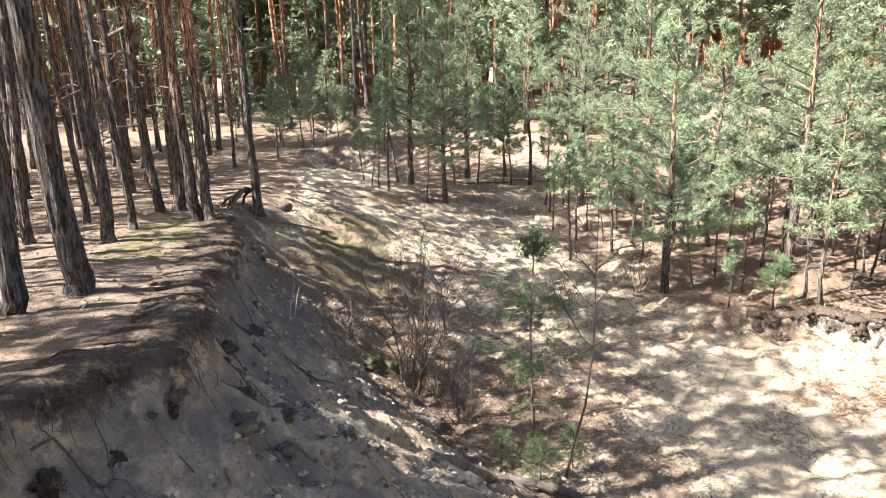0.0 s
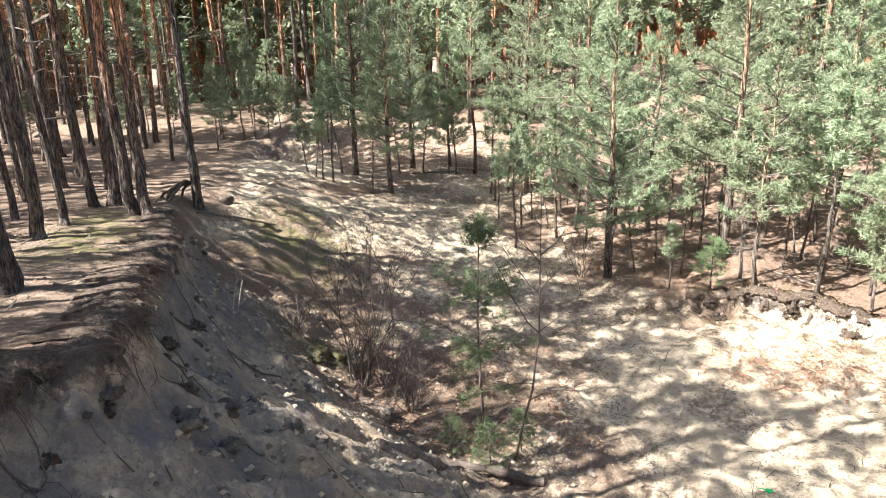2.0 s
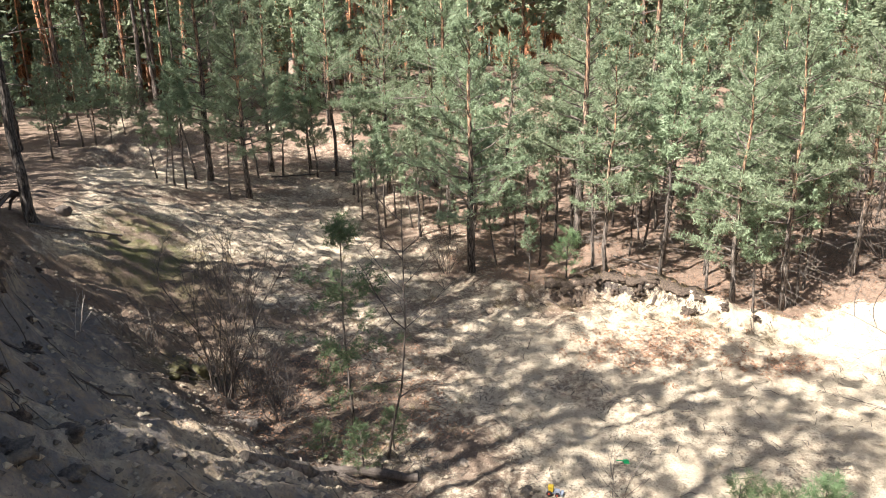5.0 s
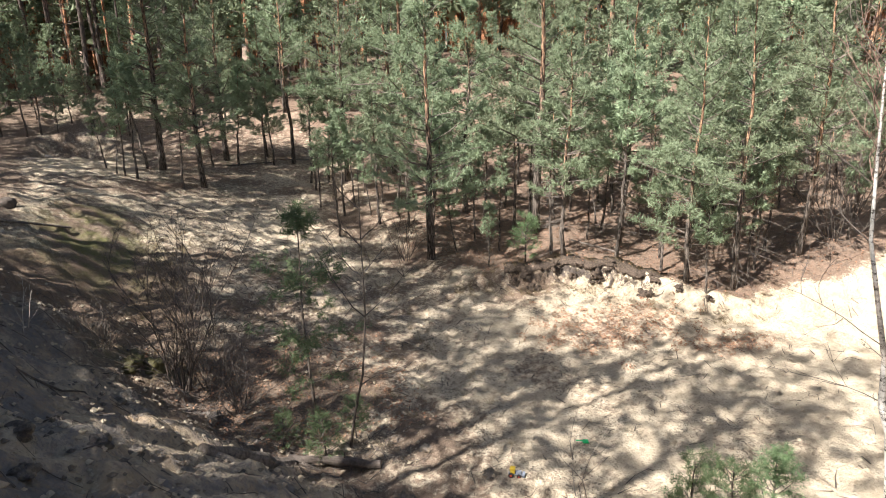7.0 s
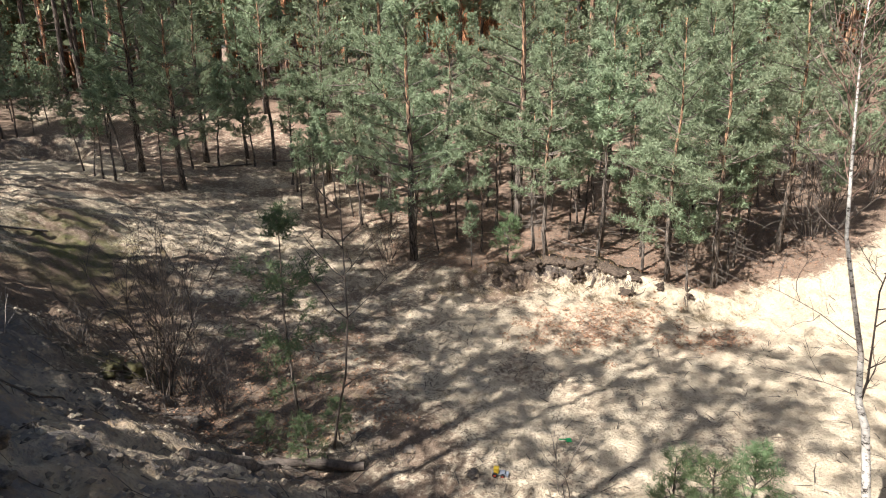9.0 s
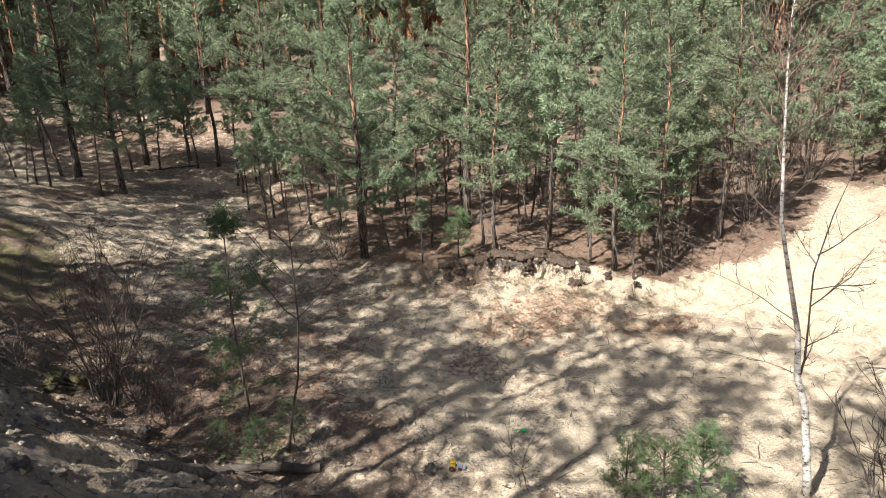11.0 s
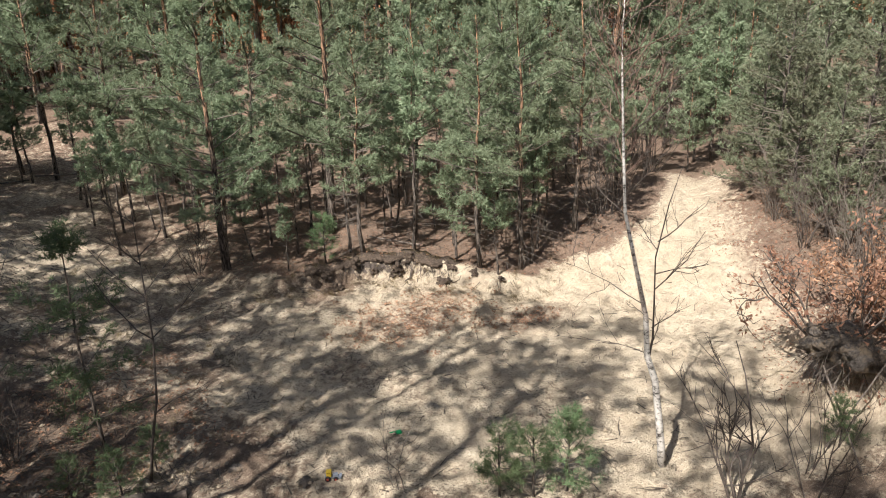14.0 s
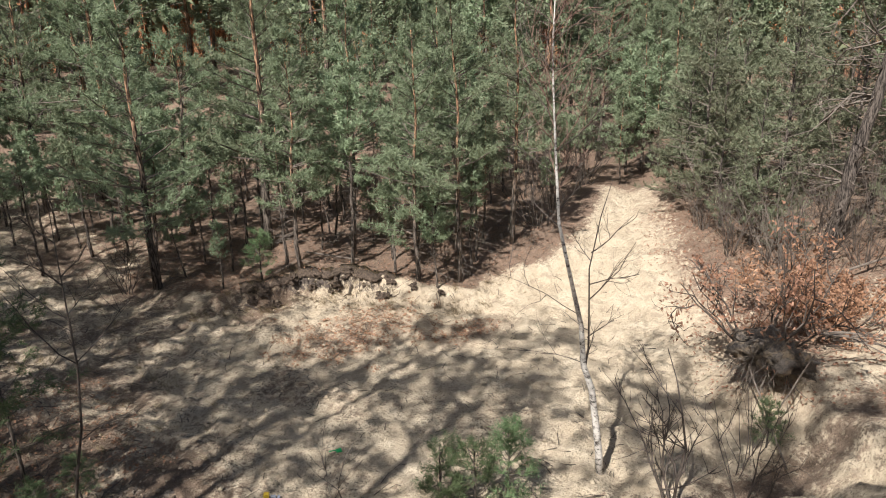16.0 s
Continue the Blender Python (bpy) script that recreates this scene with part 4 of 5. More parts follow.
def birch():
    """The slender leaning birch with a forked stem."""
    base = thing("birch_tree", "slender leaning white birch, leafless, with forked stem", "birch tree")
    rng = np.random.default_rng(350)
    m, t, p, _ = material("birch_bark", 0.7)
    bands = noise_at(t, 11.0, 7, 0.75, (1.0, 1.0, 1.7))
    z = t.nodes.new("ShaderNodeSeparateXYZ")
    c = t.nodes.new("ShaderNodeTexCoord")
    t.links.new(c.outputs["Object"], z.inputs[0])
    white = ramp(t, bands, (0.40, (0.05, 0.042, 0.036)), (0.48, (0.45, 0.42, 0.38)), (0.7, (0.68, 0.65, 0.60)))
    dull = ramp(t, bands, (0.35, (0.08, 0.06, 0.05)), (0.6, (0.30, 0.23, 0.17)))
    band = calc(t, "MULTIPLY", calc(t, "GREATER_THAN", z.outputs[2], 2.0), calc(t, "LESS_THAN", z.outputs[2], 2.9))
    t.links.new(mix(t, calc(t, "MULTIPLY", band, 0.5), white, dull), p.inputs["Base Color"])
    bump(t, p, bands, 0.3, 0.01)
    main = [(0, 0, -0.15), (-0.02, 0.03, 0.25), (-0.05, 0.08, 0.7), (-0.10, 0.14, 1.21), (-0.16, 0.235, 1.52), (-0.19, 0.27, 2.05), (-0.27, 0.39, 2.64), (-0.36, 0.53, 3.34), (-0.39, 0.57, 4.02), (-0.41, 0.61, 4.67), (-0.43, 0.64, 5.3), (-0.42, 0.62, 6.2)]
    tr = Form()
    tr.tube(main, [0.06, 0.05, 0.046, 0.043, 0.038, 0.031, 0.025, 0.020, 0.017, 0.013, 0.009, 0.004], 9)
    part("trunk", tr, m, base, smooth=True)
    st = Form()
    st.tube([(-0.15, 0.22, 1.50), (-0.12, 0.2, 1.75), (-0.14, 0.2, 2.2), (-0.15, 0.22, 2.8), (-0.09, 0.13, 3.45), (0.0, 0.05, 3.9)], [0.017, 0.013, 0.010, 0.008, 0.006, 0.003], 6)
    part("second_stem", st, M_SHRUB, base, "thin dark brown side stem", True)
    u = np.array([0.55, -0.83, 0])  # across the view of the pit
    for z0, sgn, l, up, on in ((1.55, -1, 0.9, 0.15, 0), (1.55, 1, 0.5, 0.8, 0), (2.2, -1, 1.2, 0.35, 0), (2.4, 1, 1.0, 0.75, 1), (2.6, 1, 0.5, 0.3, 1), (2.9, -1, 0.5, 0.9, 1), (3.3, -1, 0.8, 0.9, 0), (3.5, 1, 0.7, 1.0, 0), (3.9, -1, 0.7, 0.8, 0),
                           (4.2, 1, 0.8, 1.1, 0), (4.5, -1, 1.0, 1.2, 0), (4.8, 1, 0.9, 1.3, 0), (5.1, -1, 0.7, 1.2, 0), (5.4, 1, 0.8, 1.6, 0), (5.6, -1, 0.6, 1.6, 0), (3.0, 1, 0.7, 0.7, 1), (1.9, 1, 0.4, 0.9, 1), (2.0, -1, 0.4, 0.3, 1)):
        zs = [q[2] for q in main]
        p0 = (np.interp(z0, zs, [q[0] for q in main]), np.interp(z0, zs, [q[1] for q in main]), z0) if not on else (-0.14, 0.21, z0)
        w = u * sgn + rng.normal(0, 0.35, 3) * np.array([1, 1, 0])
        f = Form()
        branching(f, p0, (w[0], w[1], up), l, 0.0065, 2, rng, 0.2, 3)
        part("branch", f, M_SHRUB, base)
    for i in range(22):
        z0 = rng.uniform(3.7, 6.1)
        zs = [q[2] for q in main]
        ang = rng.uniform(0, 2 * math.pi)
        f = Form()
        branching(f, (np.interp(z0, zs, [q[0] for q in main]), np.interp(z0, zs, [q[1] for q in main]), z0), (math.cos(ang), math.sin(ang), 1.3), rng.uniform(0.4, 1.0), 0.006, 2, rng, 0.3, 4)
        part("branch", f, M_BROWN, base)
    return base


put(birch(), 6.94, 4.38)


# ---- wood, roots and clods ----
def lump(name, label, category, size, seed, mat, squash=0.7, rough=0.25):
    me = bpy.data.meshes.new(name)
    bm = bmesh.new()
    bmesh.ops.create_icosphere(bm, subdivisions=3, radius=1)
    off = Vector((seed * 3.1, seed * 1.7, seed))
    for v in bm.verts:
        k = 1 + rough * noise.noise(v.co * 1.4 + off) + rough * 0.8 * noise.noise(v.co * 3.3 + off) + rough * 0.4 * noise.noise(v.co * 8 + off)
        v.co = Vector((v.co.x, v.co.y, v.co.z * squash)) * (k * size)
    bm.to_mesh(me)
    bm.free()
    me.materials.append(mat)
    me.polygons.foreach_set("use_smooth", [True] * len(me.polygons))
    return tagged(new(name, me), label, category)


M_CLOD, t_, p_, _ = material("dark_soil", 0.95)
t_.links.new(mix(t_, ramp(t_, noise_at(t_, 5.0, 6, 0.7), (0.48, 0.0), (0.62, 1.0)), ramp(t_, noise_at(t_, 30.0, 5, 0.7), (0.3, (0.065, 0.056, 0.05)), (0.7, (0.20, 0.17, 0.145))), (0.26, 0.20, 0.14)), p_.inputs["Base Color"])
bump(t_, p_, noise_at(t_, 25.0, 6, 0.7), 1.0, 0.05)
M_LITTER = leaf_material("brown_needle_litter", (0.025, 0.019, 0.015), (0.15, 0.11, 0.08), 0.1)
M_SOD, t_, p_, _ = material("sod_and_needles", 0.95)
t_.links.new(ramp(t_, noise_at(t_, 24.0, 7, 0.75), (0.32, (0.028, 0.021, 0.017)), (0.5, (0.095, 0.07, 0.053)), (0.68, (0.23, 0.17, 0.125))), p_.inputs["Base Color"])
bump(t_, p_, noise_at(t_, 30.0, 6, 0.7), 1.0, 0.06)
for i, (x, y, s) in enumerate([(-1.64, 4.77, 0.15), (-1.35, 5.0, 0.10), (-1.46, 5.55, 0.10), (-1.0, 5.85, 0.11), (-1.9, 4.3, 0.09), (-0.8, 6.3, 0.09), (0.35, 8.9, 0.12), (2.6, 7.9, 0.09), (3.2, 7.05, 0.10), (2.0, 7.0, 0.1), (-0.2, 9.6, 0.13), (-1.25, 8.6, 0.10)]):
    ob = lump("earth_clod", "crumbly dark clod of earth on the sand", "clod", s, i + 1, M_CLOD, 0.55, 0.75)
    put(tagged(ob, group="clods of earth"), x, y, 50 * i, lift=-s * 0.05)
put(lump("moss_hummock", "yellow-green moss hummock at the slope's foot", "moss", 0.2, 21, M_MOSS, 0.6, 1.0), -0.99, 11.03, lift=0.02)
put(lump("moss_hummock", "low olive moss hummock beside the shrub", "moss", 0.17, 22, M_MOSS, 0.45, 1.0), -1.33, 10.92, lift=0.02)


def log(name, label, a, b, r, mat, seed, category="log", sides=12):
    rng = np.random.default_rng(seed)
    a, b = np.array(a, float), np.array(b, float)
    base = thing(name, label, category)
    mid = (a + b) / 2
    base.location = tuple(mid)
    f = Form()
    pts = [a + (b - a) * u - mid + rng.normal(0, r * 0.18, 3) * (0 < u < 1) for u in np.linspace(0, 1, 9)]
    f.tube(pts, [r * rng.uniform(0.85, 1.08) for _ in pts], sides, 0.06, rng)
    part("stem", f, mat, base, smooth=False)
    for s in range(2):
        g = Form()
        q = pts[int(rng.integers(2, 7))]
        g.tube(limb_points(q, rng.normal(0, 1, 3) + np.array([0, 0, 0.5]), r * 2.2, 0, rng, 2), [r * 0.3, r * 0.22, r * 0.15], 6)
        part("stub", g, mat, base)
    return base


def on(x, y, up=0.0):
    return (x, y, ground(x, y) + up)


log("fallen_log", "short weathered log half sunk in the slope", on(-0.25, 7.15, 0.04), on(0.75, 8.0, 0.06), 0.10, M_ROOT, 360)
log("fallen_log", "mossy dark log lying below the log's end", on(0.75, 8.15, 0.04), on(1.9, 7.7, 0.05), 0.06, M_SHRUB, 361)
log("fallen_branch", "crooked grey branch on the bank", on(8.15, 13.6, 0.22), on(9.0, 12.7, 0.05), 0.022, M_TWIG, 362, "branch", 7)
log("fallen_branch", "bleached curved branch by the hollow", on(-4.35, 23.7, 0.12), on(-3.85, 23.8, 0.05), 0.06, M_PALE, 363, "branch", 7)
log("fallen_branch", "long dry branch on mossy ground", on(-4.0, 14.3, 0.06), on(-2.6, 15.6, 0.08), 0.025, M_TWIG, 364, "branch", 7)
log("fallen_branch", "pile-topping grey branch under the saplings", on(2.6, 24.4, 0.12), on(3.9, 23.9, 0.2), 0.028, M_TWIG, 365, "branch", 7)
log("fallen_branch", "dry branch lying under the saplings", on(0.9, 23.7, 0.06), on(2.4, 24.1, 0.06), 0.026, M_SHRUB, 366, "branch", 7)
log("fallen_branch", "dry forked branch near the leafy scrub", on(13.6, 3.2, 0.5), on(14.4, 3.0, 0.1), 0.02, M_TWIG, 367, "branch", 7)
log("fallen_branch", "grey fallen branch beyond the leafy scrub", on(13.9, 4.2, 0.2), on(15.6, 3.4, 0.2), 0.025, M_TWIG, 368, "branch", 7)
put(lump("cut_stump", "small reddish stump at the wood's edge", "stump", 0.16, 31, M_SHRUB, 0.9, 0.2), -3.76, 16.10, lift=0.05)


# roots bared at the foot of the leaning pine
for i in range(6):
    rg = np.random.default_rng(380 + i)
    ang = math.pi * (0.72 + 0.17 * i) + rg.normal(0, 0.25)
    f = Form()
    l = rg.uniform(0.45, 0.95)
    thick = rg.uniform(0.55, 1.0)
    pts = [np.array([0, 0, 0.45]), np.array([math.cos(ang) * 0.28 * l, math.sin(ang) * 0.28 * l, 0.48]), np.array([math.cos(ang) * 0.65 * l, math.sin(ang) * 0.65 * l, 0.30]), np.array([math.cos(ang) * 0.85 * l, math.sin(ang) * 0.85 * l, 0.05]), np.array([math.cos(ang) * 0.95 * l, math.sin(ang) * 0.95 * l, -0.2])]
    f.tube([p + rg.normal(0, 0.035, 3) * (j > 0) for j, p in enumerate(pts)], [thick * v for v in (0.05, 0.042, 0.035, 0.028, 0.02)], 6)
    ob = tagged(new("exposed_root", f.mesh("exposed_root", M_SHRUB)), "arched bare pine root above the washed-out soil", "root", "bared roots")
    put(ob, -4.16, 14.87)


def rim_edge(line, i0, i1, step, wob):
    """Points along a line of the plan, pushed to its uneven edge, with the way into the pit."""
    out = []
    for (ax, ay, _), (bx, by, _) in zip(line[i0:i1], line[i0 + 1:i1 + 1]):
        l = math.hypot(bx - ax, by - ay)
        nx_, ny_ = -(by - ay) / l, (bx - ax) / l
        for k in range(int(l / step)):
            u = k * step / l
            x, y = ax + (bx - ax) * u, ay + (by - ay) * u
            s = -wob(x, y)
            out.append((x + nx_ * s, y + ny_ * s, nx_, ny_))
    return out


def overhang(name, label, edge, seed, reach, thick, inward):
    """A ragged lip of root-bound sod that juts over a washed-out face."""
    rg = np.random.default_rng(seed)
    f = Form()
    rows = []
    for x, y, nx_, ny_ in edge:
        z = ground(x - nx_ * 0.25 * inward, y - ny_ * 0.25 * inward)
        r = reach * rg.uniform(0.35, 1.25)
        th = thick * rg.uniform(0.6, 1.3)
        sec = ((-0.45, 0.012), (-0.1, 0.03), (r * 0.6, 0.0), (r, -th * 0.35), (r * 0.8, -th * 0.9), (r * 0.2, -th * 1.2), (-0.3, -th))
        rows.append([(x + nx_ * inward * s + rg.normal(0, 0.012), y + ny_ * inward * s + rg.normal(0, 0.012), z + dz + rg.normal(0, 0.012)) for s, dz in sec])
    n = len(rows[0])
    v = [p for r in rows for p in r]
    fc = [(i * n + k, i * n + (k + 1) % n, (i + 1) * n + (k + 1) % n, (i + 1) * n + k) for i in range(len(rows) - 1) for k in range(n)]
    f.add(v, fc)
    return tagged(new(name, f.mesh(name, M_SOD, True)), label, "turf lip", kind="structure")


rim_line = rim_edge(RIM, 4, 16, 0.07, lambda x, y: 0.16 * float(wave(x, y, 0.6, 2.0)) + 0.07 * float(wave(x, y, 0.22, 5.0)))
overhang("rim_turf", "ragged dark lip of rooty turf along the rim", rim_line, 390, 0.09, 0.13, 1)
bank_line = rim_edge(BANK, 3, 10, 0.06, lambda x, y: 0.16 * float(wave(x, y, 0.5, 7.0)) + 0.07 * float(wave(x, y, 0.2, 4.0)))
overhang("bank_turf", "broken lip of dry rooty turf on the low bank", [e for e in bank_line if 6.3 < e[0] < 9.0], 392, 0.11, 0.09, -1)
rg = np.random.default_rng(393)
for x, y, nx_, ny_ in rim_line[::3]:
    if 2.2 < y < 13 and rg.random() < 0.75:
        sz, off = rg.uniform(0.03, 0.10), rg.uniform(0.0, 0.5)
        ob = lump("turf_clump", "crumbling clump of dark soil at the rim", "turf", sz, 20 + int(y * 53) % 60, M_SOD, rg.uniform(0.6, 1.0), 0.6)
        put(tagged(ob, group="turf clumps"), x + nx_ * off, y + ny_ * off, rg.uniform(0, 360), lift=rg.uniform(-0.06, 0.02))
rg = np.random.default_rng(391)
for x, y, nx_, ny_ in bank_line:
    inside = 6.4 < x < 9.0
    if 6.0 < x < 10.2 and rg.random() < (0.5 if inside else 0.3):
        sz = rg.uniform(0.04, 0.12)
        dark = rg.random() < (0.85 if inside else 0.3)
        sz = sz if dark else sz * 0.45
        ob = lump("turf_clump", "root-bound dark clump of turf on the bank's broken face" if dark else "fallen lump of sand below the bank", "turf" if dark else "sand lump", sz, 60 + int(x * 97) % 90, M_SOD if dark else M_GROUND, rg.uniform(0.45, 1.0), 1.1)
        off = rg.uniform(-0.05, 0.32) if dark else rg.uniform(0.15, 0.6)
        put(tagged(ob, group="turf clumps"), x - nx_ * off, y - ny_ * off, rg.uniform(0, 360), lift=rg.uniform(-0.03, 0.02))

# needles and rootlets that fringe the rim
rg = np.random.default_rng(394)
E = np.array([(x, y, ground(x - 0.25 * nx_, y - 0.25 * ny_), nx_, ny_) for x, y, nx_, ny_ in rim_line if y > 1.5])
E = E[rg.integers(0, len(E), 6500)]
off = rg.uniform(-0.25, 0.22, len(E))
P = np.stack([E[:, 0] + E[:, 3] * off + rg.normal(0, 0.04, len(E)), E[:, 1] + E[:, 4] * off + rg.normal(0, 0.04, len(E)), E[:, 2] + 0.03 - np.maximum(off, 0) * rg.uniform(0.2, 1.3, len(E))], 1)
W = np.stack([E[:, 3] + rg.normal(0, 0.8, len(E)), E[:, 4] + rg.normal(0, 0.8, len(E)), -0.5 - 1.5 * np.maximum(off, 0) / 0.2 * rg.random(len(E))], 1)
W /= np.linalg.norm(W, axis=1)[:, None]
fr = Form()
fr.blades(P, W, rg.uniform(0.04, 0.13, len(E)), rg.uniform(0.003, 0.007, len(E)), rg)
tagged(new("turf_fringe", fr.mesh("turf_fringe", M_LITTER)), "matted needles and rootlets fringing the rim", "litter", kind="stuff")

# roots that hang from the rim and from the bank
rg = np.random.default_rng(395)
fine = Form()
for x, y, nx_, ny_ in rim_line * 2:
    if y < 2.0 or rg.random() < 0.3:
        continue
    p = np.array([x + nx_ * 0.12, y + ny_ * 0.12, ground(x - nx_ * 0.25, y - ny_ * 0.25) - rg.uniform(0.03, 0.15)])
    fine.tube(limb_points(p, (nx_ * 0.3 + rg.normal(0, 0.25), ny_ * 0.3 + rg.normal(0, 0.25), -1.0), rg.uniform(0.08, 0.3), -0.3, rg, 3), [0.004, 0.003, 0.002, 0.0015], 3)
tagged(new("root_fringe", fine.mesh("root_fringe", M_SHRUB)), "fringe of fine roots hanging from the rim", "roots", kind="stuff")
fine = Form()
for x, y, nx_, ny_ in bank_line * 3:
    if rg.random() < (0.6 if 6.2 < x < 9.0 else 0.9):
        continue
    p = np.array([x - nx_ * 0.15, y - ny_ * 0.15, ground(x + nx_ * 0.25, y + ny_ * 0.25) - rg.uniform(0.03, 0.15)])
    fine.tube(limb_points(p, (-nx_ * 0.5 + rg.normal(0, 0.6), -ny_ * 0.5 + rg.normal(0, 0.6), -1.0), rg.uniform(0.15, 0.5), -0.3, rg, 3), [0.007, 0.006, 0.004, 0.002], 3)
tagged(new("root_fringe", fine.mesh("root_fringe", M_SHRUB)), "fringe of fine roots hanging from the low bank", "roots", kind="stuff")


def slope_root(x, y, dx, dy, length, r, seed, mat=M_SHRUB, fork=True, wander=0.55):
    """A bare root that trails down a face, following the ground."""
    rg = np.random.default_rng(seed)
    f = Form()
    def run(x, y, dx, dy, length, r):
        pts = []
        n = 12
        for i in range(n + 1):
            pts.append((x, y, ground(x, y) + r * 0.8 + 0.02 * rg.random()))
            a = rg.normal(0, wander)
            dx, dy = dx * math.cos(a) - dy * math.sin(a), dx * math.sin(a) + dy * math.cos(a)
            x, y = x + dx * length / n, y + dy * length / n
        f.tube(pts, [r * (1 - 0.75 * i / n) for i in range(n + 1)], 5)
        return pts
    pts = run(x, y, dx, dy, length, r)
    if fork:
        for k in (2, 4, 5):
            run(pts[k][0], pts[k][1], dx + rg.normal(0, 0.7), dy + rg.normal(0, 0.7), length * 0.4, r * 0.5)
    return tagged(new("exposed_root", f.mesh("exposed_root", mat)), "thin bare root trailing down the sandy face", "root", "bared roots")


for i, (x, y, dx, dy, l, r) in enumerate([(-2.5, 6.2, 0.8, -0.4, 1.3, 0.016), (-2.55, 6.4, 0.9, -0.1, 1.6, 0.013), (-2.6, 7.6, 0.9, 0.2, 2.0, 0.022), 
                                            (-2.4, 5.2, 0.9, -0.5, 0.8, 0.010), (-2.45, 4.0, 0.8, -0.2, 0.7, 0.012), (-2.4, 3.5, 0.9, -0.3, 0.8, 0.010), (-3.1, 9.2, 1.0, -0.2, 1.2, 0.02), (-2.9, 7.4, 0.8, 0.3, 0.9, 0.03)]):
    slope_root(x, y, dx, dy, l, r, 400 + i)
for i, (x, y, dx, dy, l, r) in enumerate([(6.25, 13.1, 0.6, -0.7, 0.6, 0.022), (6.1, 13.1, -0.5, -0.7, 0.4, 0.02), (7.2, 12.9, 0.4, -0.9, 0.7, 0.013), (8.35, 12.1, -0.9, -0.3, 0.4, 0.035), (8.7, 11.3, 0.2, -0.9, 0.4, 0.016)]):
    slope_root(x, y, dx, dy, l, r, 420 + i, M_SHRUB, False, 0.15)

# the overturned root mass on the far bank
base = thing("root_mass", "dark overhanging mass of roots and soil at the bank's edge", "root mass")
put(base, 9.75, 3.5, size=0.8, lift=0.5)
for i in range(9):
    rg = np.random.default_rng(430 + i)
    bm = bmesh.new()
    bmesh.ops.create_icosphere(bm, subdivisions=3, radius=1)
    sz = rg.uniform(0.16, 0.28)
    o = Vector((rg.normal(0, 0.20), rg.normal(0, 0.20), rg.uniform(-0.32, 0.26)))
    for v in bm.verts:
        k = 1 + 0.6 * noise.noise(v.co * 1.6 + o * 9) + 0.6 * noise.noise(v.co * 4 + o * 7) + 0.4 * noise.noise(v.co * 9 + o)
        v.co = Vector((v.co.x * 1.15, v.co.y * 1.15, v.co.z * 1.0)) * (k * sz) + o
    bm.verts.index_update()
    soil = Form()
    soil.add([tuple(v.co) for v in bm.verts], [tuple(v.index for v in fc.verts) for fc in bm.faces])
    bm.free()
    part("soil", soil, M_CLOD, base, smooth=True)
for i in range(72):
    rg = np.random.default_rng(440 + i)
    ang = rg.uniform(0, 6.283)
    f = Form()
    branching(f, (0.28 * math.cos(ang), 0.28 * math.sin(ang), rg.uniform(-0.2, 0.28)), (math.cos(ang), math.sin(ang), rg.uniform(-1.3, 0.5)), rg.uniform(0.25, 0.75), 0.009, 1, rg, -0.8, 5)
    part("root", f, (M_ROOT, M_SHRUB, M_TWIG)[i % 3], base)
log("fallen_branch", "dry grey branch leaning below the root mass", on(9.3, 3.6, 0.7), on(8.6, 2.7, 0.1), 0.012, M_TWIG, 470, "branch", 6)
log("fallen_branch", "dry grey branch leaning below the root mass", on(9.6, 2.9, 0.7), on(8.7, 3.2, 0.1), 0.010, M_TWIG, 471, "branch", 6)
for i in range(9):
    rg = np.random.default_rng(480 + i)
    f = Form()
    a = np.array(on(10.3 + rg.normal(0, 0.15), 3.0 + rg.normal(0, 0.15), 0.45 + 0.1 * rg.random()))
    f.tube(limb_points(a, (0.5 + rg.normal(0, 0.2), -0.9, 0.25), rg.uniform(1.0, 1.8), -0.7, rg, 6), [0.014, 0.012, 0.010, 0.008, 0.006, 0.005, 0.003], 5)
    tagged(new("dead_branch", f.mesh("dead_branch", M_TWIG)), "thin drooping dry branch from the root mass", "branch", "drooping branches")


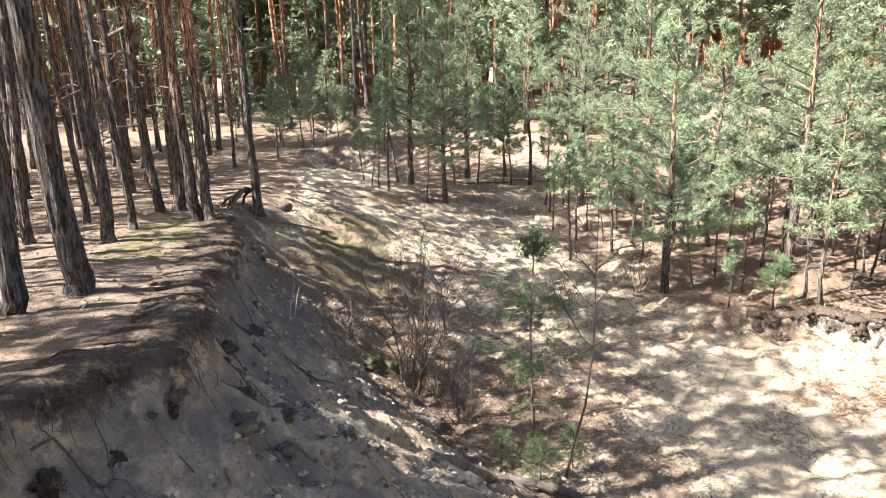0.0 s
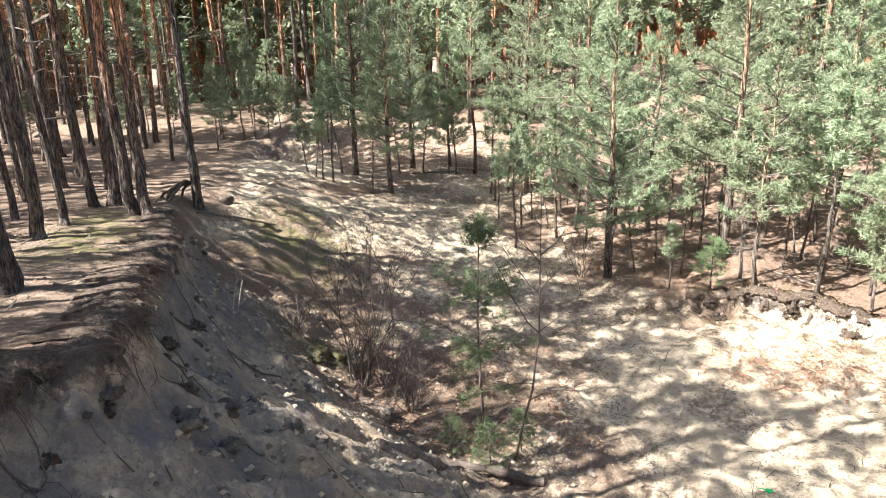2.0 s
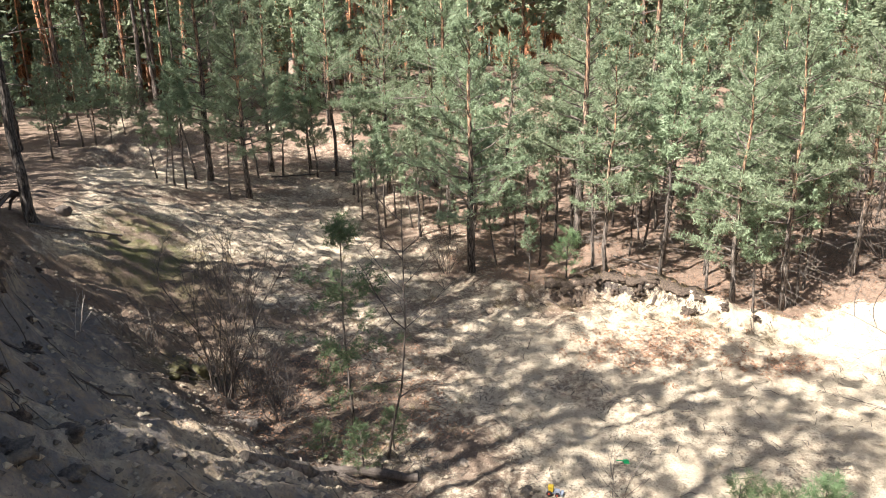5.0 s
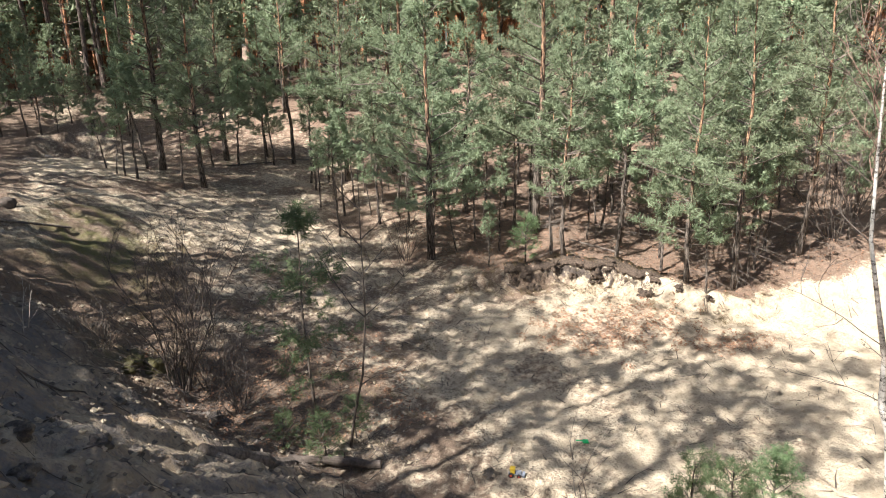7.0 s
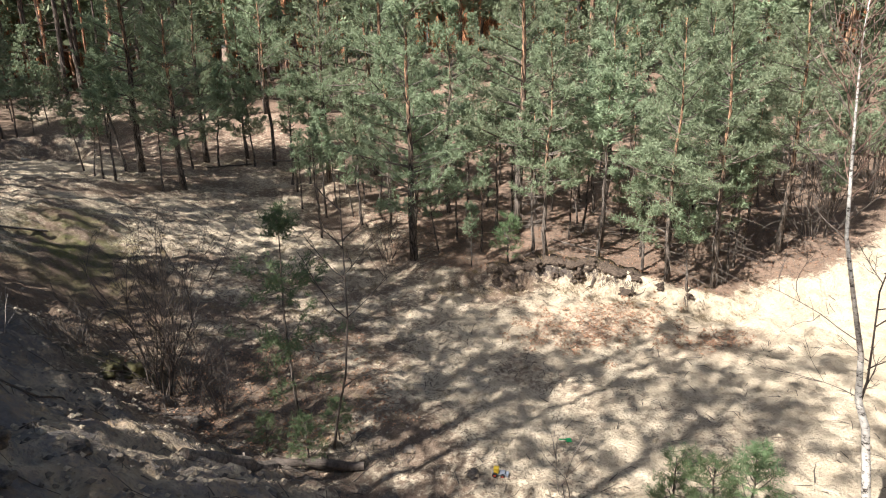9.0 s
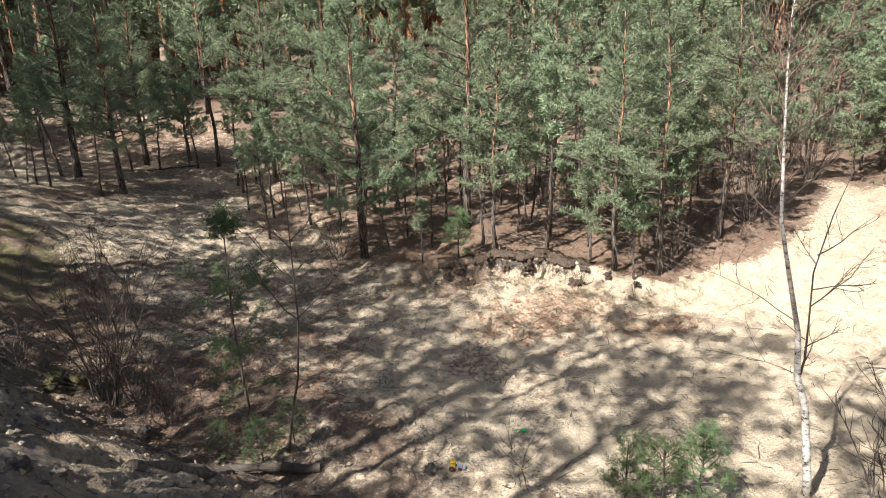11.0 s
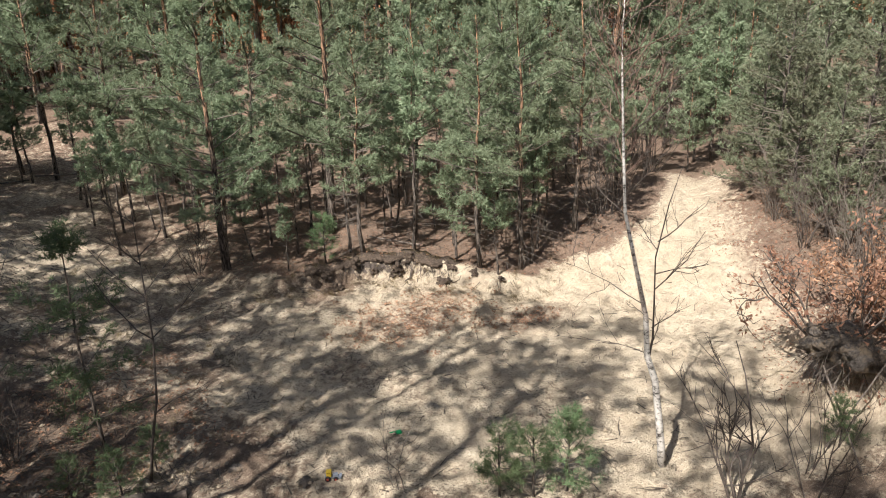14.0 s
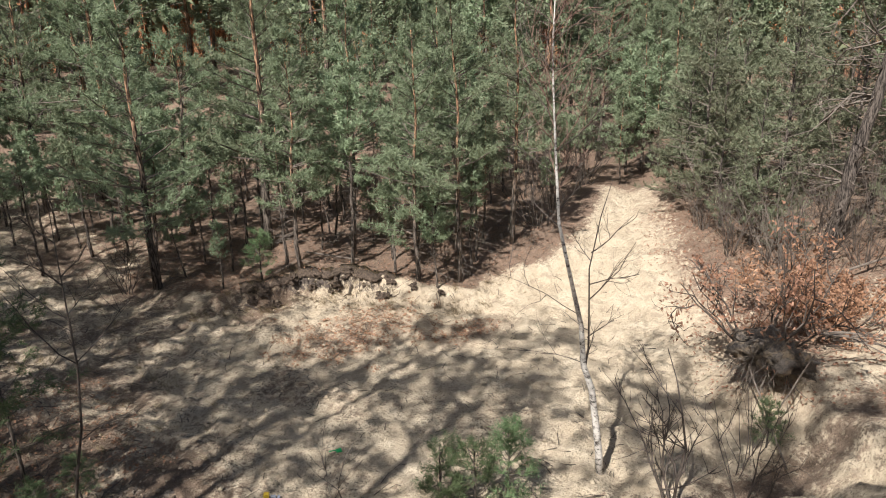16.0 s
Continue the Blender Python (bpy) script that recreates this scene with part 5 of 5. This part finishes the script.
# ---- loose stuff on the ground ----
def strewn(name, label, category, mat, n, region, seed, kind="twig"):
    rg = np.random.default_rng(seed)
    f = Form()
    made = 0
    while made < n:
        x, y = rg.uniform(*region[0]), rg.uniform(*region[1])
        if not region[2](x, y):
            continue
        made += 1
        z = ground(x, y)
        ang = rg.uniform(0, math.pi)
        c, s = math.cos(ang), math.sin(ang)
        if kind == "twig":
            l = rg.uniform(0.08, 0.5) * rg.uniform(0.4, 1)
            x2, y2 = x + c * l, y + s * l
            xm, ym = (x + x2) / 2 + rg.normal(0, 0.03), (y + y2) / 2 + rg.normal(0, 0.03)
            f.tube([(x, y, z + 0.01), (xm, ym, ground(xm, ym) + rg.uniform(0.01, 0.06)), (x2, y2, ground(x2, y2) + 0.012)], [rg.uniform(0.003, 0.010), 0.005, 0.002], 3)
        elif kind == "leaf":
            l, w = rg.uniform(0.016, 0.036), rg.uniform(0.010, 0.022)
            u = Vector((c, s, rg.normal(0, 0.35))).normalized() * l
            q = Vector((-s, c, rg.normal(0, 0.35))).normalized() * w
            p = Vector((x, y, z + rg.uniform(0.008, 0.04)))
            up = Vector((0, 0, rg.uniform(0.005, 0.02)))
            f.add([p - u, p - q + up, p + u, p + q + up], [(0, 1, 2), (0, 2, 3)])
        elif kind == "grass":
            for _ in range(int(rg.integers(8, 20))):
                a2 = rg.uniform(0, 2 * math.pi)
                h = rg.uniform(0.06, 0.22)
                p = Vector((x + rg.normal(0, 0.04), y + rg.normal(0, 0.04), z))
                tip = p + Vector((math.cos(a2) * h * 0.8, math.sin(a2) * h * 0.8, h * rg.uniform(0.4, 1)))
                f.add([p + Vector((0.004, 0.002, 0)), p - Vector((0.004, 0.002, 0)), tip], [(0, 1, 2)])
        else:
            r = rg.uniform(0.012, 0.022) if kind == "cone" else rg.uniform(0.015, 0.05)
            pts = [Vector((rg.normal(0, 1), rg.normal(0, 1), rg.normal(0, 1))).normalized() * r * rg.uniform(0.7, 1.2) for _ in range(6)]
            o = [Vector(v) * r * rg.uniform(0.7, 1.2) for v in ((1, 0, 0), (0, 1, 0), (-1, 0, 0), (0, -1, 0), (0, 0, 0.8), (0, 0, -0.8))]
            p = Vector((x, y, z + r * 0.3))
            f.add([p + v for v in o], [(0, 1, 4), (1, 2, 4), (2, 3, 4), (3, 0, 4), (1, 0, 5), (2, 1, 5), (3, 2, 5), (0, 3, 5)])
    tagged(new(name, f.mesh(name, mat)), label, category, kind="stuff")


def d_of(i, lo, hi):
    return lambda x, y: lo < float(land(x, y)[i]) < hi


def pit_floor(x, y):
    q = spot(x, y)
    return q[1] > q[2] * 0.95 and q[3] < -0.2 and q[4] < 0.2


def slope_face(x, y):
    q = spot(x, y)
    return 0.3 < q[1] < q[2]


strewn("fallen_twigs", "dry twigs strewn over the plateau", "twigs", M_TWIG, 500, ((-8, -1.5), (2.5, 17), d_of(1, -5, -0.1)), 500)
strewn("fallen_twigs", "dry twigs strewn over the wood floor", "twigs", M_TWIG, 900, ((4, 14), (9, 19), d_of(3, 0.2, 6)), 501)
strewn("fallen_twigs", "dry twigs strewn over the pit floor", "twigs", M_SHRUB, 500, ((-3, 12), (4, 22), pit_floor), 502)
strewn("fallen_twigs", "dark twigs and bark bits on mossy ground", "twigs", M_SHRUB, 900, ((-4.5, 2), (9, 19), pit_floor), 513)
strewn("fallen_twigs", "broken twigs and root bits on the slope", "twigs", M_SHRUB, 220, ((-4, 2.5), (2, 13), slope_face), 503)
strewn("fallen_twigs", "tangle of dry twigs at the slope's foot", "twigs", M_TWIG, 800, ((-1.6, 2.6), (7.6, 12), lambda x, y: 0.85 < spot(x, y)[1] / spot(x, y)[2] < 1.3), 504)
strewn("fallen_leaves", "dry brown leaves below the low bank", "leaves", M_DRYLEAF, 1900, ((5.4, 9.6), (8.6, 12.4), lambda x, y: math.exp(-((x - 7.2) / 1.3) ** 2 - ((y - 10.4) / 0.8) ** 2) + 0.8 * math.exp(-((x - 8.9) / 0.9) ** 2 - ((y - 8.9) / 0.45) ** 2) > 0.25 + 0.3 * float(wave(x, y, 0.3, 2))), 505, "leaf")
strewn("fallen_leaves", "rust-brown oak leaves beyond the track", "leaves", M_DRYLEAF, 3200, ((9.5, 16), (1.5, 9), d_of(4, -0.7, 5)), 506, "leaf")
strewn("fallen_leaves", "scattered brown leaves at the slope's foot", "leaves", M_DRYLEAF, 1500, ((-1.5, 3), (8.5, 12), lambda x, y: spot(x, y)[1] > 0.9 * spot(x, y)[2]), 507, "leaf")
strewn("fallen_leaves", "reddish leaves and needles on the young wood's floor", "leaves", M_DRYLEAF, 2600, ((3.5, 14), (9.5, 19), d_of(3, 0.1, 4.5)), 514, "leaf")
strewn("dry_grass", "tufts of dry yellow grass on the bank", "grass", M_GRASS, 240, ((5, 11), (9.4, 13.6), d_of(3, -0.9, 0.5)), 508, "grass")
strewn("dry_grass", "tufts of dry grass on the pit floor", "grass", M_GRASS, 200, ((-2.5, 4), (8, 17), pit_floor), 509, "grass")
strewn("sand_clods", "small sand clods and crumbs on the pit floor", "clods", M_GROUND, 700, ((0, 12), (3.5, 14), pit_floor), 510, "clod")
strewn("sand_clods", "soil crumbs and clods on the slope", "clods", M_CLOD, 600, ((-4, 3), (2, 13), slope_face), 511, "clod")
strewn("sand_clods", "crumbled sand lumps on the slope", "clods", M_GROUND, 900, ((-4, 3), (2, 13), slope_face), 515, "clod")
strewn("pine_cones", "small brown pine cones on the plateau", "cones", M_SHRUB, 160, ((-6, -1.5), (3, 12), d_of(1, -4, -0.1)), 512, "cone")


# ---- toys left in the sand ----
def plain(name, colour, rough=0.45):
    m, t, p, _ = material(name, rough)
    t.links.new(ramp(t, noise_at(t, 30, 4), (0.3, tuple(c * 0.75 for c in colour)), (0.7, colour)), p.inputs["Base Color"])
    return m


def block(cx, cy, cz, sx, sy, sz, taper=1.0):
    f = Form()
    a, b, c = sx / 2, sy / 2, sz / 2
    v = [(cx + i * a * (taper if k > 0 else 1), cy + j * b * (taper if k > 0 else 1), cz + k * c) for k in (-1, 1) for i, j in ((-1, -1), (1, -1), (1, 1), (-1, 1))]
    f.add(v, [(3, 2, 1, 0), (4, 5, 6, 7), (0, 1, 5, 4), (1, 2, 6, 5), (2, 3, 7, 6), (3, 0, 4, 7)])
    return f


def wheel(cx, cy, cz, r, w):
    f = Form()
    f.tube([(cx, cy - w / 2, cz), (cx, cy - w / 2 + 0.004, cz), (cx, cy + w / 2 - 0.004, cz), (cx, cy + w / 2, cz)], [r * 0.85, r, r, r * 0.85], 16)
    return f


M_YELLOW, M_TYRE, M_GREYP, M_RED, M_GREENP = plain("yellow_plastic", (0.42, 0.29, 0.03)), plain("dark_rubber", (0.03, 0.025, 0.025), 0.8), plain("grey_plastic", (0.22, 0.24, 0.28)), plain("red_plastic", (0.35, 0.05, 0.03)), plain("green_plastic", (0.02, 0.36, 0.12))
toy = thing("toy_tractor", "small toy tractor with yellow cab and dark wheels", "toy")
part("chassis", block(0, 0, 0.065, 0.24, 0.07, 0.03), M_GREYP, toy)
part("hood", block(0.065, 0, 0.10, 0.10, 0.065, 0.05, 0.9), M_GREYP, toy)
part("cab", block(-0.05, 0, 0.115, 0.09, 0.085, 0.07), M_YELLOW, toy)
part("roof", block(-0.05, 0, 0.175, 0.10, 0.09, 0.018, 0.9), M_YELLOW, toy)
for px in (-0.09, -0.012):
    for py in (-0.038, 0.038):
        part("pillar", block(px, py, 0.158, 0.008, 0.008, 0.03), M_YELLOW, toy)
part("bucket", block(0.15, 0, 0.06, 0.04, 0.11, 0.05, 1.2), M_GREYP, toy)
for px, r in ((-0.07, 0.05), (0.075, 0.042)):
    for py in (-0.055, 0.055):
        wh = part("wheel", wheel(px, py, r, r, 0.035), M_TYRE, toy)
        part("rim", wheel(px, py, r, r * 0.5, 0.038), M_RED, wh)
put(toy, 3.48, 6.87, -35, 0.72, lift=-0.015)
toy = thing("toy_shovel", "small green plastic toy shovel on the sand", "toy")
blade = Form()
blade.add([(x, y, z) for z, s in ((0.0, 1.0), (0.03, 0.8)) for x, y in ((-0.05 * s, -0.045 * s), (0.05 * s, -0.045 * s), (0.055 * s, 0.045 * s), (-0.055 * s, 0.045 * s))], [(3, 2, 1, 0), (4, 5, 6, 7), (0, 1, 5, 4), (1, 2, 6, 5), (2, 3, 7, 6), (3, 0, 4, 7)])
part("blade", blade, M_GREENP, toy)
hd = Form()
hd.tube([(-0.05, 0, 0.02), (-0.10, 0.0, 0.035), (-0.17, 0.005, 0.03)], [0.012, 0.010, 0.013], 8)
part("handle", hd, M_GREENP, toy)
put(toy, 4.75, 7.24, -20, 0.8, lift=0.02)
